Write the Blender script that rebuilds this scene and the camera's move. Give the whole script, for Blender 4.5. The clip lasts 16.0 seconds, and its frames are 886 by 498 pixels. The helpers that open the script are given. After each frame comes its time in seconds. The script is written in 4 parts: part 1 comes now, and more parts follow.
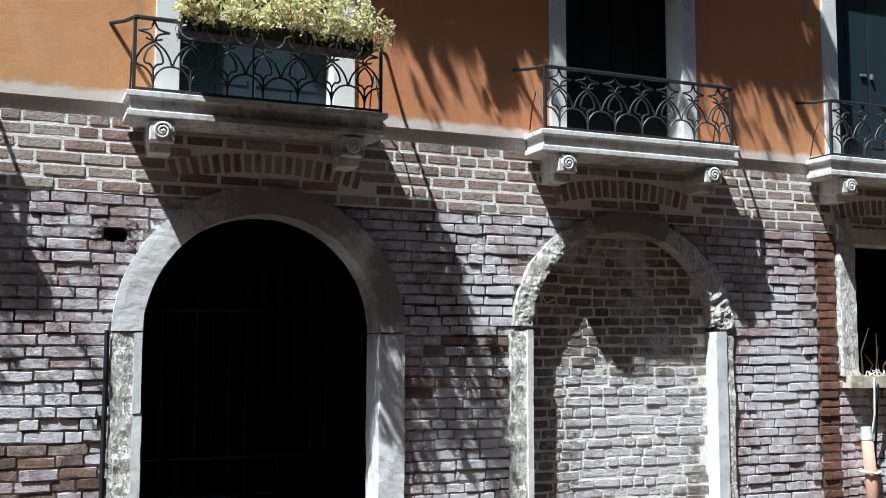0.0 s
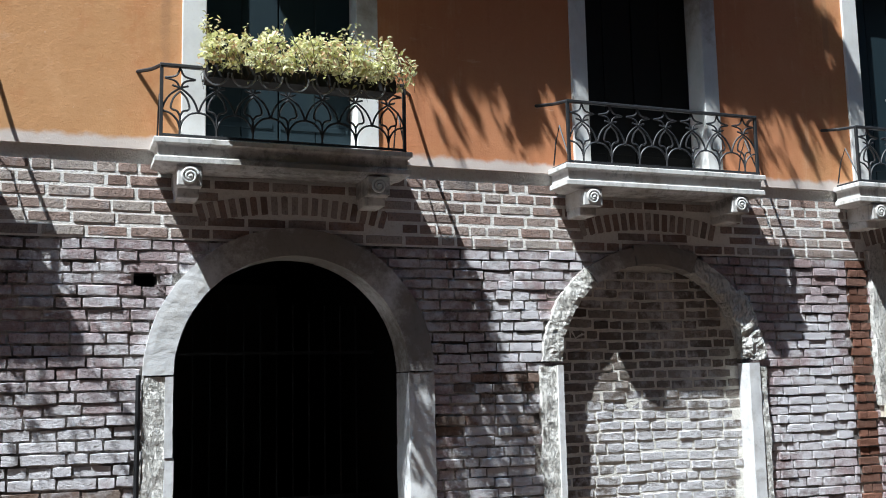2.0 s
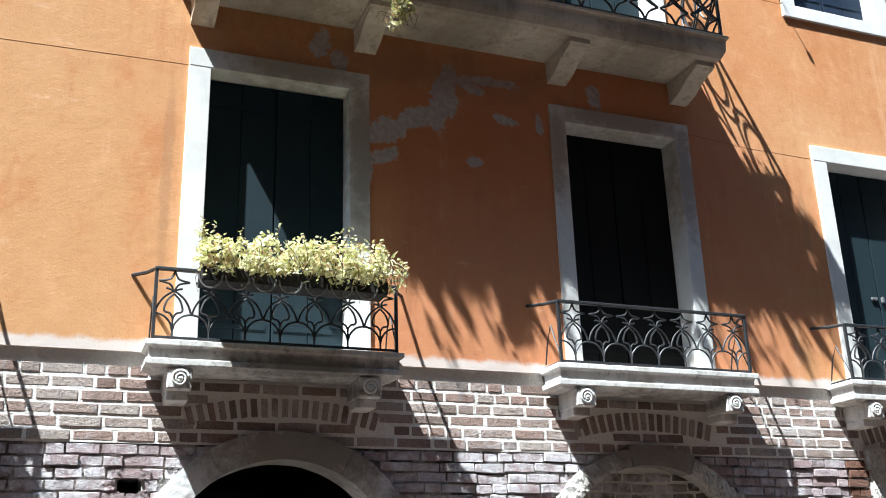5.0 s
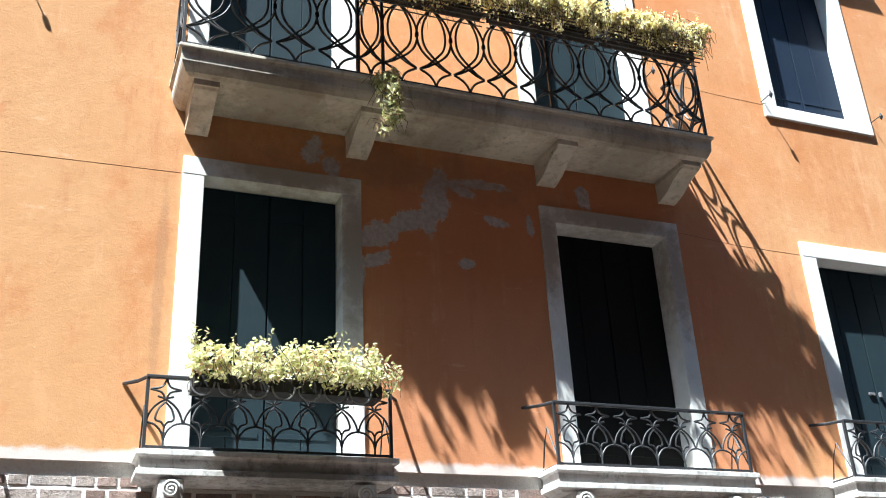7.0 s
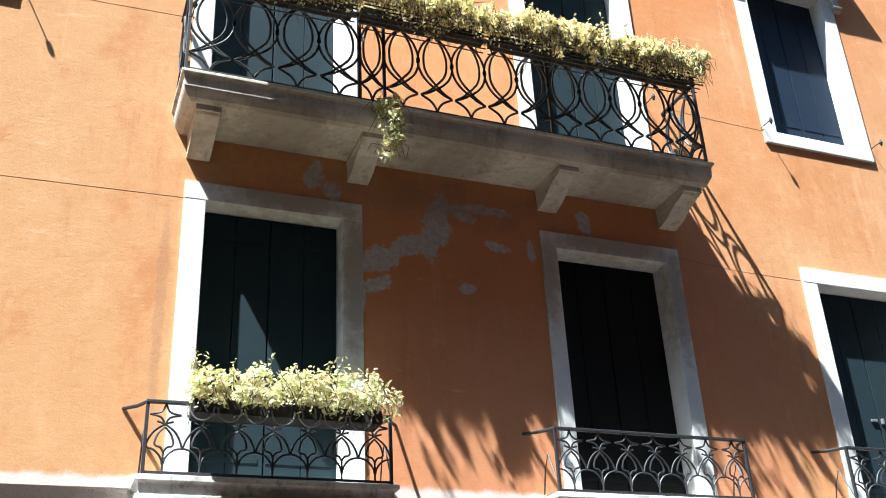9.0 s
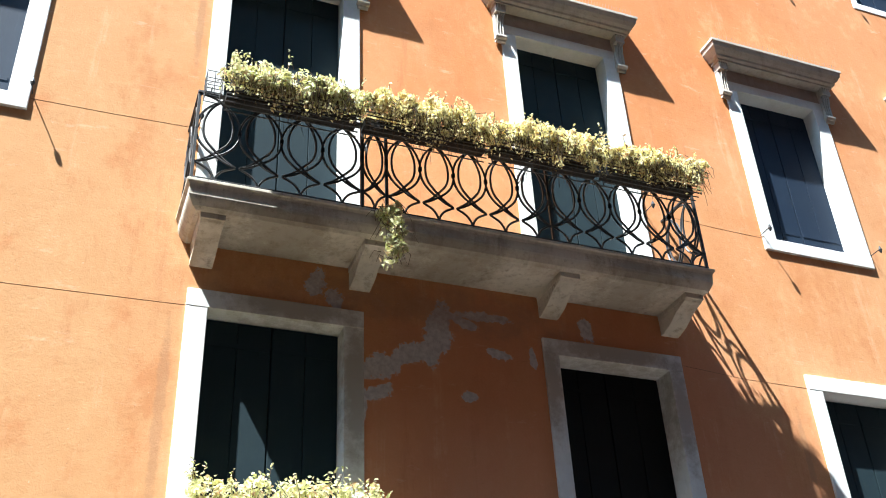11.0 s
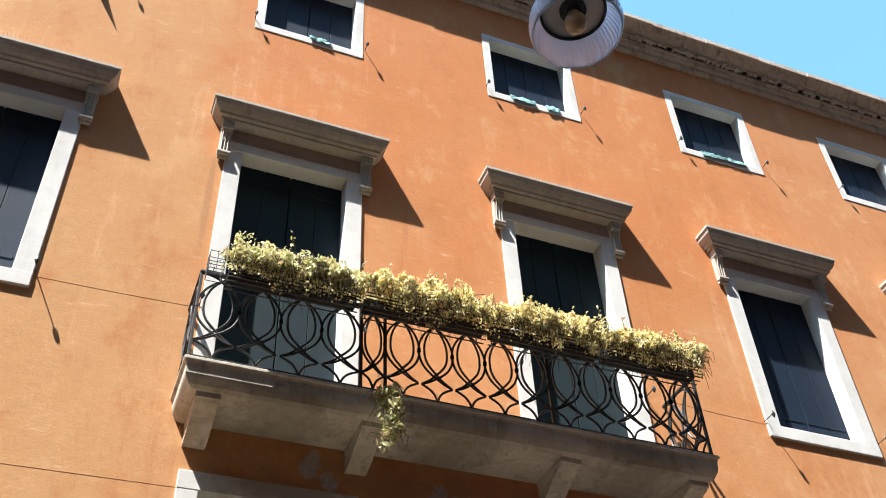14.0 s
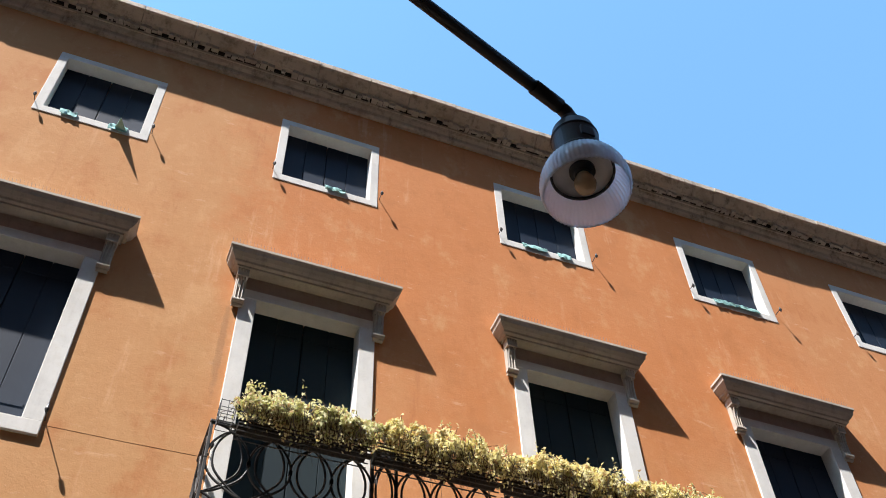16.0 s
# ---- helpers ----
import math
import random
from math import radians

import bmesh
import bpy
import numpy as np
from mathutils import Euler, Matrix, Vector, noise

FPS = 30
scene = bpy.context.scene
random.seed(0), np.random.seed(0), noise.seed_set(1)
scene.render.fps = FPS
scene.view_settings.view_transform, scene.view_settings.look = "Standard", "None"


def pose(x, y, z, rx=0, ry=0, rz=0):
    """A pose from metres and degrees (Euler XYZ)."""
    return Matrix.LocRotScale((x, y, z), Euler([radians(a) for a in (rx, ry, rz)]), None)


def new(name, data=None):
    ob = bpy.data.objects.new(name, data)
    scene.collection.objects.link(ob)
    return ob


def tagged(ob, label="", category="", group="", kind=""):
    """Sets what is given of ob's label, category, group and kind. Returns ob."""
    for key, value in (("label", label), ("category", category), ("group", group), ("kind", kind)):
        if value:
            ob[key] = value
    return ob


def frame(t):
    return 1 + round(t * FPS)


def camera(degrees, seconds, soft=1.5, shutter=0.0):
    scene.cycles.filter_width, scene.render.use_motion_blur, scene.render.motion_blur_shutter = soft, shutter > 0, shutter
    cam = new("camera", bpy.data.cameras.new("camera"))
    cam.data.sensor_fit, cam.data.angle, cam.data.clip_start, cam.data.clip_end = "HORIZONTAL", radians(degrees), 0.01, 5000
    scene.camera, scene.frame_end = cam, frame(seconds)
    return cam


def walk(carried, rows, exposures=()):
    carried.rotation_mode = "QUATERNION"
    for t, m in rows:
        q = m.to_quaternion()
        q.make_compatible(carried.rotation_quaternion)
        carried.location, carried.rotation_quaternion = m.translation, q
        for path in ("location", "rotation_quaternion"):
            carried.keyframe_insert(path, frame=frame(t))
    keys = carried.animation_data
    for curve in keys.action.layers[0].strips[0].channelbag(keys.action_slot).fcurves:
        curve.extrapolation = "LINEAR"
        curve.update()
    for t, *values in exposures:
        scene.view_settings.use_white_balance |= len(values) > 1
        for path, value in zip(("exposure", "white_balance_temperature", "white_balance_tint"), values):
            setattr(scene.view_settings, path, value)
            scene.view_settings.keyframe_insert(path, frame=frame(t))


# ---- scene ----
cam = camera(47.73, 16.0, soft=1.0)
# seconds; yaw, pitch, roll; the eye of a camera held by hand in one place and tilted up
ROWS = [
    (0.0, -22.53, 5.39, 0.08, 0.000, -6.600, 1.600),
    (0.5, -22.49, 5.03, 0.14, 0.000, -6.600, 1.600),
    (1.0, -22.35, 4.89, 0.12, 0.000, -6.600, 1.600),
    (1.5, -21.74, 4.95, -0.30, 0.000, -6.600, 1.600),
    (2.0, -21.00, 7.54, -1.21, 0.000, -6.600, 1.600),
    (2.5, -21.43, 9.41, -0.98, 0.000, -6.600, 1.600),
    (3.0, -21.75, 11.97, -1.32, 0.000, -6.600, 1.600),
    (3.5, -22.55, 15.02, -1.65, 0.000, -6.600, 1.600),
    (4.0, -22.80, 17.20, -1.53, 0.000, -6.600, 1.600),
    (4.2, -22.48, 17.81, -1.51, 0.000, -6.600, 1.600),
    (6.3, -21.89, 22.49, -2.53, 0.000, -6.600, 1.600),
    (6.5, -22.22, 23.72, -2.63, 0.000, -6.600, 1.600),
    (7.0, -22.48, 24.77, -3.06, 0.000, -6.600, 1.600),
    (7.5, -22.46, 25.36, -2.91, 0.000, -6.600, 1.600),
    (8.0, -22.63, 25.46, -3.23, 0.000, -6.600, 1.600),
    (8.2, -22.68, 25.44, -3.17, 0.000, -6.600, 1.600),
    (10.3, -22.13, 30.17, -2.83, 0.000, -6.600, 1.600),
    (10.5, -22.34, 30.99, -2.80, 0.000, -6.600, 1.600),
    (11.0, -22.77, 32.32, -3.13, 0.000, -6.600, 1.600),
    (11.5, -23.10, 34.09, -3.25, 0.000, -6.600, 1.600),
    (12.0, -23.25, 36.75, -2.83, 0.000, -6.600, 1.600),
    (12.5, -22.85, 38.74, -2.70, 0.008, -6.575, 1.584),
    (13.0, -23.19, 40.54, -3.13, 0.016, -6.550, 1.569),
    (13.5, -22.78, 41.84, -2.99, 0.016, -6.550, 1.569),
    (14.0, -23.59, 43.03, -3.15, 0.016, -6.550, 1.569),
    (14.5, -23.32, 45.53, -2.76, 0.011, -6.564, 1.578),
    (15.0, -23.04, 47.02, -2.51, 0.011, -6.572, 1.586),
    (15.5, -23.37, 49.69, -2.72, 0.009, -6.587, 1.594),
    (16.0, -23.12, 51.15, -2.63, 0.000, -6.600, 1.600),
]
walk(cam, [(t, pose(*eye, 90 + p, 0, y) @ pose(0, 0, 0, 0, 0, r)) for t, y, p, r, *eye in ROWS],
     exposures=[(0.0, 1.12, 5650, 5), (1.5, 1.12, 5650, 5), (3.5, 1.52, 5650, 5), (4.2, 1.8, 5700, 4), (6.5, 1.94, 5680, 5), (7.0, 2.08, 5680, 4), (8.2, 2.08, 5680, 4),
                (11.0, 2.17, 5780, 4), (12.0, 2.05, 6080, 6), (13.0, 1.76, 6350, 9), (14.0, 1.7, 6350, 10), (14.5, 1.48, 6420, 12), (16.0, 1.34, 6450, 13)])

# ---- light ----
SUN = Vector((1.85, 1.0, -3.75)).normalized()
world = bpy.data.worlds.new("world")
scene.world = world
world.use_nodes = True
wn = world.node_tree
sky = wn.nodes.new("ShaderNodeTexSky")
sky.sky_type = "NISHITA"
sky.sun_disc = False
sky.sun_elevation = math.asin(-SUN.z)
sky.sun_rotation = math.atan2(-SUN.x, -SUN.y)
sky.air_density, sky.dust_density, sky.ozone_density = 1.0, 0.4, 0.4
tint = wn.nodes.new("ShaderNodeMix")
tint.data_type, tint.blend_type = "RGBA", "MULTIPLY"
tint.inputs[0].default_value, tint.inputs[7].default_value = 1.0, (0.76, 1.08, 1.12, 1)
wn.links.new(sky.outputs[0], tint.inputs[6])
wn.links.new(tint.outputs[2], wn.nodes["Background"].inputs[0])
wn.nodes["Background"].inputs[1].default_value = 0.145
sun = new("sun", bpy.data.lights.new("sun", "SUN"))
sun.data.energy, sun.data.angle, sun.data.color = 5.0, radians(0.53), (1.0, 0.96, 0.9)
sun.rotation_mode = "QUATERNION"
sun.rotation_quaternion = SUN.to_track_quat("-Z", "Y")
sun.location = (-6, -4, 20)


# ---- materials ----
class Mat:
    """A small builder for node materials in world-sized units."""

    def __init__(self, name, rough=0.8, metal=0.0, spec=0.5):
        self.m = bpy.data.materials.new(name)
        self.m.use_nodes = True
        self.t = self.m.node_tree
        self.b = self.t.nodes["Principled BSDF"]
        self.b.inputs["Roughness"].default_value = rough
        self.b.inputs["Metallic"].default_value = metal
        self.b.inputs["Specular IOR Level"].default_value = spec
        self.pos = self.node("ShaderNodeNewGeometry").outputs["Position"]

    def node(self, kind, **values):
        n = self.t.nodes.new(kind)
        for k, v in values.items():
            n.inputs[int(k[1:]) if k[0] == "i" and k[1:].isdigit() else k].default_value = v
        return n

    def link(self, a, b):
        self.t.links.new(a, b)

    def scaled(self, v):
        n = self.node("ShaderNodeMapping")
        n.inputs["Scale"].default_value = v
        self.link(self.pos, n.inputs["Vector"])
        return n.outputs[0]

    def noise(self, scale, detail=4.0, rough=0.6, vec=None):
        n = self.node("ShaderNodeTexNoise")
        n.inputs["Scale"].default_value, n.inputs["Detail"].default_value, n.inputs["Roughness"].default_value = scale, detail, rough
        self.link(vec or self.pos, n.inputs["Vector"])
        return n.outputs["Fac"]

    def ramp(self, fac, a, b, lo=0.0, hi=1.0):
        n = self.node("ShaderNodeMapRange")
        n.interpolation_type = "SMOOTHSTEP"
        for i, v in enumerate((a, b, lo, hi)):
            n.inputs[i + 1].default_value = v
        self.link(fac, n.inputs[0])
        return n.outputs[0]

    def mix(self, fac, a, b, mode="MIX"):
        n = self.t.nodes.new("ShaderNodeMix")
        n.data_type, n.blend_type = "RGBA", mode
        for k, v in ((0, fac), (6, a), (7, b)):
            if isinstance(v, (int, float)):
                n.inputs[k].default_value = v
            elif isinstance(v, tuple):
                n.inputs[k].default_value = (*v, 1)
            else:
                self.link(v, n.inputs[k])
        return n.outputs[2]

    def math(self, op, a, b=0.0):
        n = self.t.nodes.new("ShaderNodeMath")
        n.operation = op
        for k, v in ((0, a), (1, b)):
            if isinstance(v, (int, float)):
                n.inputs[k].default_value = v
            else:
                self.link(v, n.inputs[k])
        return n.outputs[0]

    def split(self):
        n = self.t.nodes.new("ShaderNodeSeparateXYZ")
        self.link(self.pos, n.inputs[0])
        return n.outputs

    def colour(self, c):
        if isinstance(c, tuple):
            self.b.inputs["Base Color"].default_value = (*c, 1)
        else:
            self.link(c, self.b.inputs["Base Color"])
        return self

    def bump(self, height, strength=0.4, distance=0.01):
        n = self.node("ShaderNodeBump")
        n.inputs["Strength"].default_value, n.inputs["Distance"].default_value = strength, distance
        self.link(height, n.inputs["Height"])
        self.link(n.outputs[0], self.b.inputs["Normal"])
        return self


def ellipse_mask(k, spots):
    """The largest of soft ellipses (x, z, half width, half height, turn) on the front, 1 in the middle."""
    x, _, z = k.split()
    best = None
    for cx, cz, hx, hz, turn in spots:
        c, s = math.cos(radians(turn)), math.sin(radians(turn))
        dx, dz = k.math("SUBTRACT", x, cx), k.math("SUBTRACT", z, cz)
        u = k.math("ADD", k.math("MULTIPLY", dx, c / hx), k.math("MULTIPLY", dz, s / hx))
        v = k.math("ADD", k.math("MULTIPLY", dx, -s / hz), k.math("MULTIPLY", dz, c / hz))
        d = k.math("ADD", k.math("MULTIPLY", u, u), k.math("MULTIPLY", v, v))
        f = k.math("SUBTRACT", 1.0, k.math("SQRT", d))
        best = f if best is None else k.math("MAXIMUM", best, f)
    return best


PEELS = [(2.22, 4.97, 0.24, 0.11, 30), (2.15, 4.73, 0.16, 0.08, 25), (2.45, 5.1, 0.3, 0.1, 22), (2.68, 5.33, 0.13, 0.32, -12),
         (2.9, 5.45, 0.2, 0.05, -20), (3.22, 5.2, 0.11, 0.05, -10), (3.52, 5.2, 0.04, 0.11, 8), (2.93, 4.79, 0.09, 0.045, 0),
         (1.68, 5.62, 0.1, 0.14, -30), (1.83, 5.5, 0.08, 0.12, 10), (4.05, 5.55, 0.07, 0.16, 15), (3.1, 5.52, 0.3, 0.05, 0), (2.06, 4.62, 0.04, 0.15, 0)]


def stucco_material():
    k = Mat("orange_stucco", 0.92, spec=0.2)
    x, y, z = k.split()
    big, mid, fine = k.noise(0.7, 3), k.noise(3.5, 5, 0.65), k.noise(60, 4, 0.7)
    streak = k.noise(1.0, 4, 0.6, k.scaled((5.0, 1.0, 0.45)))
    c = k.mix(k.ramp(big, 0.35, 0.7), (0.58, 0.272, 0.112), (0.62, 0.335, 0.158))
    c = k.mix(k.ramp(mid, 0.42, 0.75, 0, 0.55), c, (0.66, 0.33, 0.165))
    c = k.mix(k.ramp(streak, 0.56, 0.78, 0, 0.55), c, (0.7, 0.4, 0.23))
    c = k.mix(k.ramp(streak, 0.42, 0.25, 0, 0.4), c, (0.44, 0.16, 0.065))
    c = k.mix(k.ramp(fine, 0.3, 0.75, 0, 0.22), c, (0.36, 0.11, 0.04))
    cloud = k.noise(11, 6, 0.7)
    c = k.mix(k.ramp(cloud, 0.52, 0.68, 0, 0.4), c, (0.7, 0.38, 0.2))
    c = k.mix(k.ramp(cloud, 0.46, 0.3, 0, 0.4), c, (0.45, 0.165, 0.06))
    # the upper storeys keep a redder coat; pale run-off hangs below their frames
    height = k.math("ADD", z, k.math("MULTIPLY", k.math("SUBTRACT", k.noise(0.9, 4, 0.65), 0.5), 6.0))
    c = k.mix(k.ramp(height, 6.0, 9.5, 0, 0.68), c, (0.575, 0.2, 0.066))
    side = k.math("ADD", x, k.math("MULTIPLY", k.math("SUBTRACT", k.noise(1.7, 5, 0.7), 0.5), 2.2))
    c = k.mix(k.ramp(side, 1.1, 0.1, 0, 0.7), c, (0.57, 0.315, 0.143))
    c = k.mix(k.ramp(side, 6.6, 8.2, 0, 0.45), c, (0.56, 0.285, 0.135))
    wash = k.noise(1.0, 6, 0.72, k.scaled((1.5, 1.5, 1.0)))
    c = k.mix(k.ramp(wash, 0.52, 0.66, 0, 0.55), c, (0.66, 0.375, 0.185))
    c = k.mix(k.ramp(wash, 0.49, 0.34, 0, 0.6), c, (0.49, 0.19, 0.07))
    speck = k.noise(38, 3, 0.5)
    c = k.mix(k.ramp(speck, 0.68, 0.74, 0, 0.5), c, (0.33, 0.14, 0.07))
    c = k.mix(k.ramp(speck, 0.3, 0.26, 0, 0.6), c, (0.74, 0.5, 0.34))
    # pinker between the balcony doors: the hue of the shaded stretch, put into the coat
    bay = k.math("ADD", ellipse_mask(k, [(3.9, 4.2, 3.0, 2.3, 0)]), k.math("MULTIPLY", k.math("SUBTRACT", k.noise(2.3, 5, 0.7), 0.5), 0.7))
    c = k.mix(k.ramp(bay, 0.1, 0.4, 0, 0.65), c, (0.56, 0.22, 0.108))
    runs = k.math("ADD", k.noise(1.0, 5, 0.7, k.scaled((3.2, 1.0, 0.28))), k.math("MULTIPLY", k.math("SUBTRACT", k.noise(5, 5, 0.75), 0.5), 0.35))
    c = k.mix(k.ramp(runs, 0.57, 0.72, 0, 0.55), c, (0.7, 0.41, 0.235))
    c = k.mix(k.ramp(runs, 0.42, 0.3, 0, 0.35), c, (0.43, 0.15, 0.062))
    # scraped and floated marks
    scrape = k.noise(1.0, 5, 0.75, k.scaled((2.2, 1.0, 7.5)))
    c = k.mix(k.ramp(scrape, 0.6, 0.7, 0, 0.4), c, (0.72, 0.46, 0.3))
    c = k.mix(k.ramp(scrape, 0.36, 0.3, 0, 0.3), c, (0.42, 0.16, 0.07))
    # lime-stained foot of the coat
    foot = k.math("ADD", z, k.math("MULTIPLY", k.noise(7, 4), -0.09))
    c = k.mix(k.ramp(foot, 3.18, 3.13, 0, 0.9), c, (0.68, 0.61, 0.56))
    edge = k.math("ADD", k.math("MULTIPLY", ellipse_mask(k, PEELS), 1.2), k.math("MULTIPLY", k.math("SUBTRACT", k.noise(6.3, 3, 0.6), 0.5), 1.9))
    edge = k.math("ADD", edge, k.math("MULTIPLY", k.math("SUBTRACT", k.noise(24, 5, 0.75), 0.5), 1.7))
    peel = k.ramp(edge, 0.19, 0.23)
    c = k.mix(k.ramp(edge, 0.02, 0.19, 0, 0.45), c, (0.66, 0.4, 0.26))
    plaster = k.mix(k.ramp(k.noise(22, 5), 0.3, 0.7), (0.42, 0.375, 0.355), (0.6, 0.55, 0.52))
    c = k.mix(peel, c, plaster)
    # old scars and run-off beside the frames
    band = k.math("ADD", ellipse_mask(k, [(0.6, 4.4, 0.06, 1.1, 0), (0.585, 8.2, 0.05, 1.0, 0), (6.12, 4.6, 0.05, 0.6, 0)]), k.math("MULTIPLY", k.math("SUBTRACT", k.noise(6, 5, 0.7), 0.5), 1.2))
    c = k.mix(k.ramp(band, 0.15, 0.6, 0, 0.45), c, (0.36, 0.19, 0.1))
    # uneven brown darkening below the long balcony
    brown_patch = k.ramp(k.math("ADD", ellipse_mask(k, [(2.6, 5.55, 1.9, 0.32, 0)]), k.math("MULTIPLY", k.math("SUBTRACT", k.noise(4, 5, 0.7), 0.5), 2.0)), 0.1, 0.9, 0, 0.5)
    c = k.mix(brown_patch, c, (0.3, 0.17, 0.11))
    h = k.math("ADD", k.math("ADD", k.math("MULTIPLY", mid, 0.6), k.math("MULTIPLY", cloud, 0.35)), k.math("MULTIPLY", fine, 0.22))
    h = k.math("SUBTRACT", h, k.math("MULTIPLY", peel, 0.35))
    return k.colour(c).bump(h, 0.6, 0.012).m


def stone_material(name, light=(0.62, 0.6, 0.56), dark=(0.3, 0.28, 0.25), dirt=0.5, grain=25.0, relief=0.35, rel_dist=0.006, pits=0.0, grime_shade=(), tone=(0.15, 0.125, 0.1), cover=0.8):
    k = Mat(name, 0.85, spec=0.25)
    big, fine = k.noise(2.2, 5, 0.65), k.noise(grain, 6, 0.7)
    streak = k.noise(1.0, 5, 0.65, k.scaled((9.0, 9.0, 1.2)))
    c = k.mix(k.ramp(big, 0.35, 0.75), light, tuple(0.82 * v for v in light))
    c = k.mix(k.ramp(streak, 0.5, 0.8, 0, dirt), c, dark)
    c = k.mix(k.ramp(fine, 0.5, 0.8, 0, dirt), c, dark)
    c = k.mix(k.ramp(k.noise(3.3, 6, 0.7), 0.48, 0.7, 0, dirt * 0.8), c, tuple(0.5 * (a + b) * f for a, b, f in zip(light, dark, (0.9, 0.8, 0.66))))
    h = k.math("ADD", fine, k.math("MULTIPLY", big, 0.6))
    if pits:
        chips = k.noise(1.0, 5, 0.75, k.scaled((60.0, 60.0, 24.0)))
        c = k.mix(k.ramp(chips, 0.53, 0.6, 0, pits), c, tuple(0.6 * v for v in dark))
        h = k.math("SUBTRACT", h, k.ramp(chips, 0.5, 0.6, 0, 0.8))
    # spots of grime; on the arches and balconette slabs they also paint in shade
    if grime_shade:
        spread = k.math("ADD", ellipse_mask(k, grime_shade), k.math("MULTIPLY", k.math("SUBTRACT", k.noise(8, 6, 0.75), 0.5), 1.5))
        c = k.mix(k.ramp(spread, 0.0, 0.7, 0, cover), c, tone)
    return k.colour(c).bump(h, relief, rel_dist).m


LIMED = [(4.4, 0.8, 0.95, 0.85, 0), (2.95, 0.95, 0.4, 0.8, 0), (5.85, 1.35, 0.5, 0.4, 0), (0.0, 1.15, 0.6, 0.35, 0), (3.1, 2.0, 0.3, 0.3, 0), (5.7, 1.95, 0.35, 0.2, 0)]


def brick_material(name, base, other, lime, island, soot=0.35):
    """Fired brick; island: vary joined bricks by their island, otherwise object by object."""
    k = Mat(name, 0.93, spec=0.15)
    if island:
        r = k.node("ShaderNodeNewGeometry").outputs["Random Per Island"]
    else:
        r = k.node("ShaderNodeObjectInfo").outputs["Random"]
    x, y, z = k.split()
    c = k.mix(k.ramp(r, 0.1, 0.9), base, other)
    tone = k.math("FRACT", k.math("MULTIPLY", r, 7.31))
    c = k.mix(k.ramp(tone, 0.5, 1.0, 0, 0.7), c, tuple(0.45 * v for v in base))
    grit, spot, broad = k.noise(55, 5, 0.75), k.noise(14, 5, 0.7), k.noise(1.5, 4, 0.65)
    c = k.mix(k.ramp(grit, 0.5, 0.66, 0, soot + 0.25), c, tuple(0.3 * v for v in base))
    c = k.mix(k.ramp(grit, 0.42, 0.3, 0, 0.45), c, tuple(min(0.7, 1.75 * v) for v in base))
    c = k.mix(k.ramp(spot, 0.54, 0.66, 0, 0.65), c, tuple(0.5 * v for v in base))
    # lime bloom in drifts
    bloom = k.math("ADD", k.math("MULTIPLY", broad, 0.75), k.math("MULTIPLY", spot, 0.55))
    bloom = k.math("ADD", bloom, k.math("MULTIPLY", k.math("MAXIMUM", ellipse_mask(k, LIMED), 0.0), 0.4))
    c = k.mix(k.ramp(bloom, lime[0], lime[1], 0, lime[2]), c, (0.7, 0.685, 0.7))
    h = k.math("ADD", grit, k.math("MULTIPLY", spot, 1.4))
    return k.colour(c).bump(h, 1.0, 0.011).m


def mortar_material(name, light, dark, lo, hi):
    k = Mat(name, 0.95, spec=0.1)
    c = k.mix(k.ramp(k.noise(2.0, 5, 0.7), lo, hi), light, dark)
    c = k.mix(k.ramp(k.noise(40, 5, 0.7), 0.47, 0.68, 0, 0.6), c, dark)
    return k.colour(c).bump(k.noise(60, 5, 0.7), 1.0, 0.012).m


def paint_material(name, base, worn, rough=0.5, wear=0.3):
    k = Mat(name, rough, spec=0.15)
    grain = k.noise(1.0, 5, 0.6, k.scaled((60.0, 60.0, 3.0)))
    c = k.mix(k.ramp(k.noise(3.0, 5, 0.65), 0.4, 0.75, 0, wear), base, worn)
    c = k.mix(k.ramp(grain, 0.5, 0.8, 0, wear), c, worn)
    return k.colour(c).bump(grain, 0.25, 0.003).m


def iron_material():
    k = Mat("wrought_iron", 0.55, metal=0.0, spec=0.5)
    c = k.mix(k.ramp(k.noise(30, 4), 0.5, 0.75, 0, 0.5), (0.02, 0.021, 0.023), (0.06, 0.05, 0.045))
    return k.colour(c).bump(k.noise(120, 3), 0.2, 0.002).m


def leaf_material(name, a, b, dry):
    k = Mat(name, 0.5, spec=0.4)
    r = k.node("ShaderNodeNewGeometry").outputs["Random Per Island"]
    c = k.mix(k.ramp(r, 0.0, 1.0), a, b)
    c = k.mix(k.ramp(k.math("FRACT", k.math("MULTIPLY", r, 13.7)), 0.8, 0.95), c, dry)
    k.colour(c)
    t = k.t.nodes.new("ShaderNodeBsdfTranslucent")
    k.link(c, t.inputs[0])
    s = k.t.nodes.new("ShaderNodeMixShader")
    s.inputs[0].default_value = 0.35
    out = k.t.nodes["Material Output"]
    k.link(k.b.outputs[0], s.inputs[1])
    k.link(t.outputs[0], s.inputs[2])
    k.link(s.outputs[0], out.inputs[0])
    return k.m


def plain_material(name, c, rough=0.7, spec=0.4, metal=0.0, mottled=0.25):
    k = Mat(name, rough, metal, spec)
    f = k.noise(18, 5, 0.65)
    return k.colour(k.mix(k.ramp(f, 0.35, 0.75, 0, mottled), c, tuple(0.5 * v for v in c))).bump(f, 0.2, 0.004).m


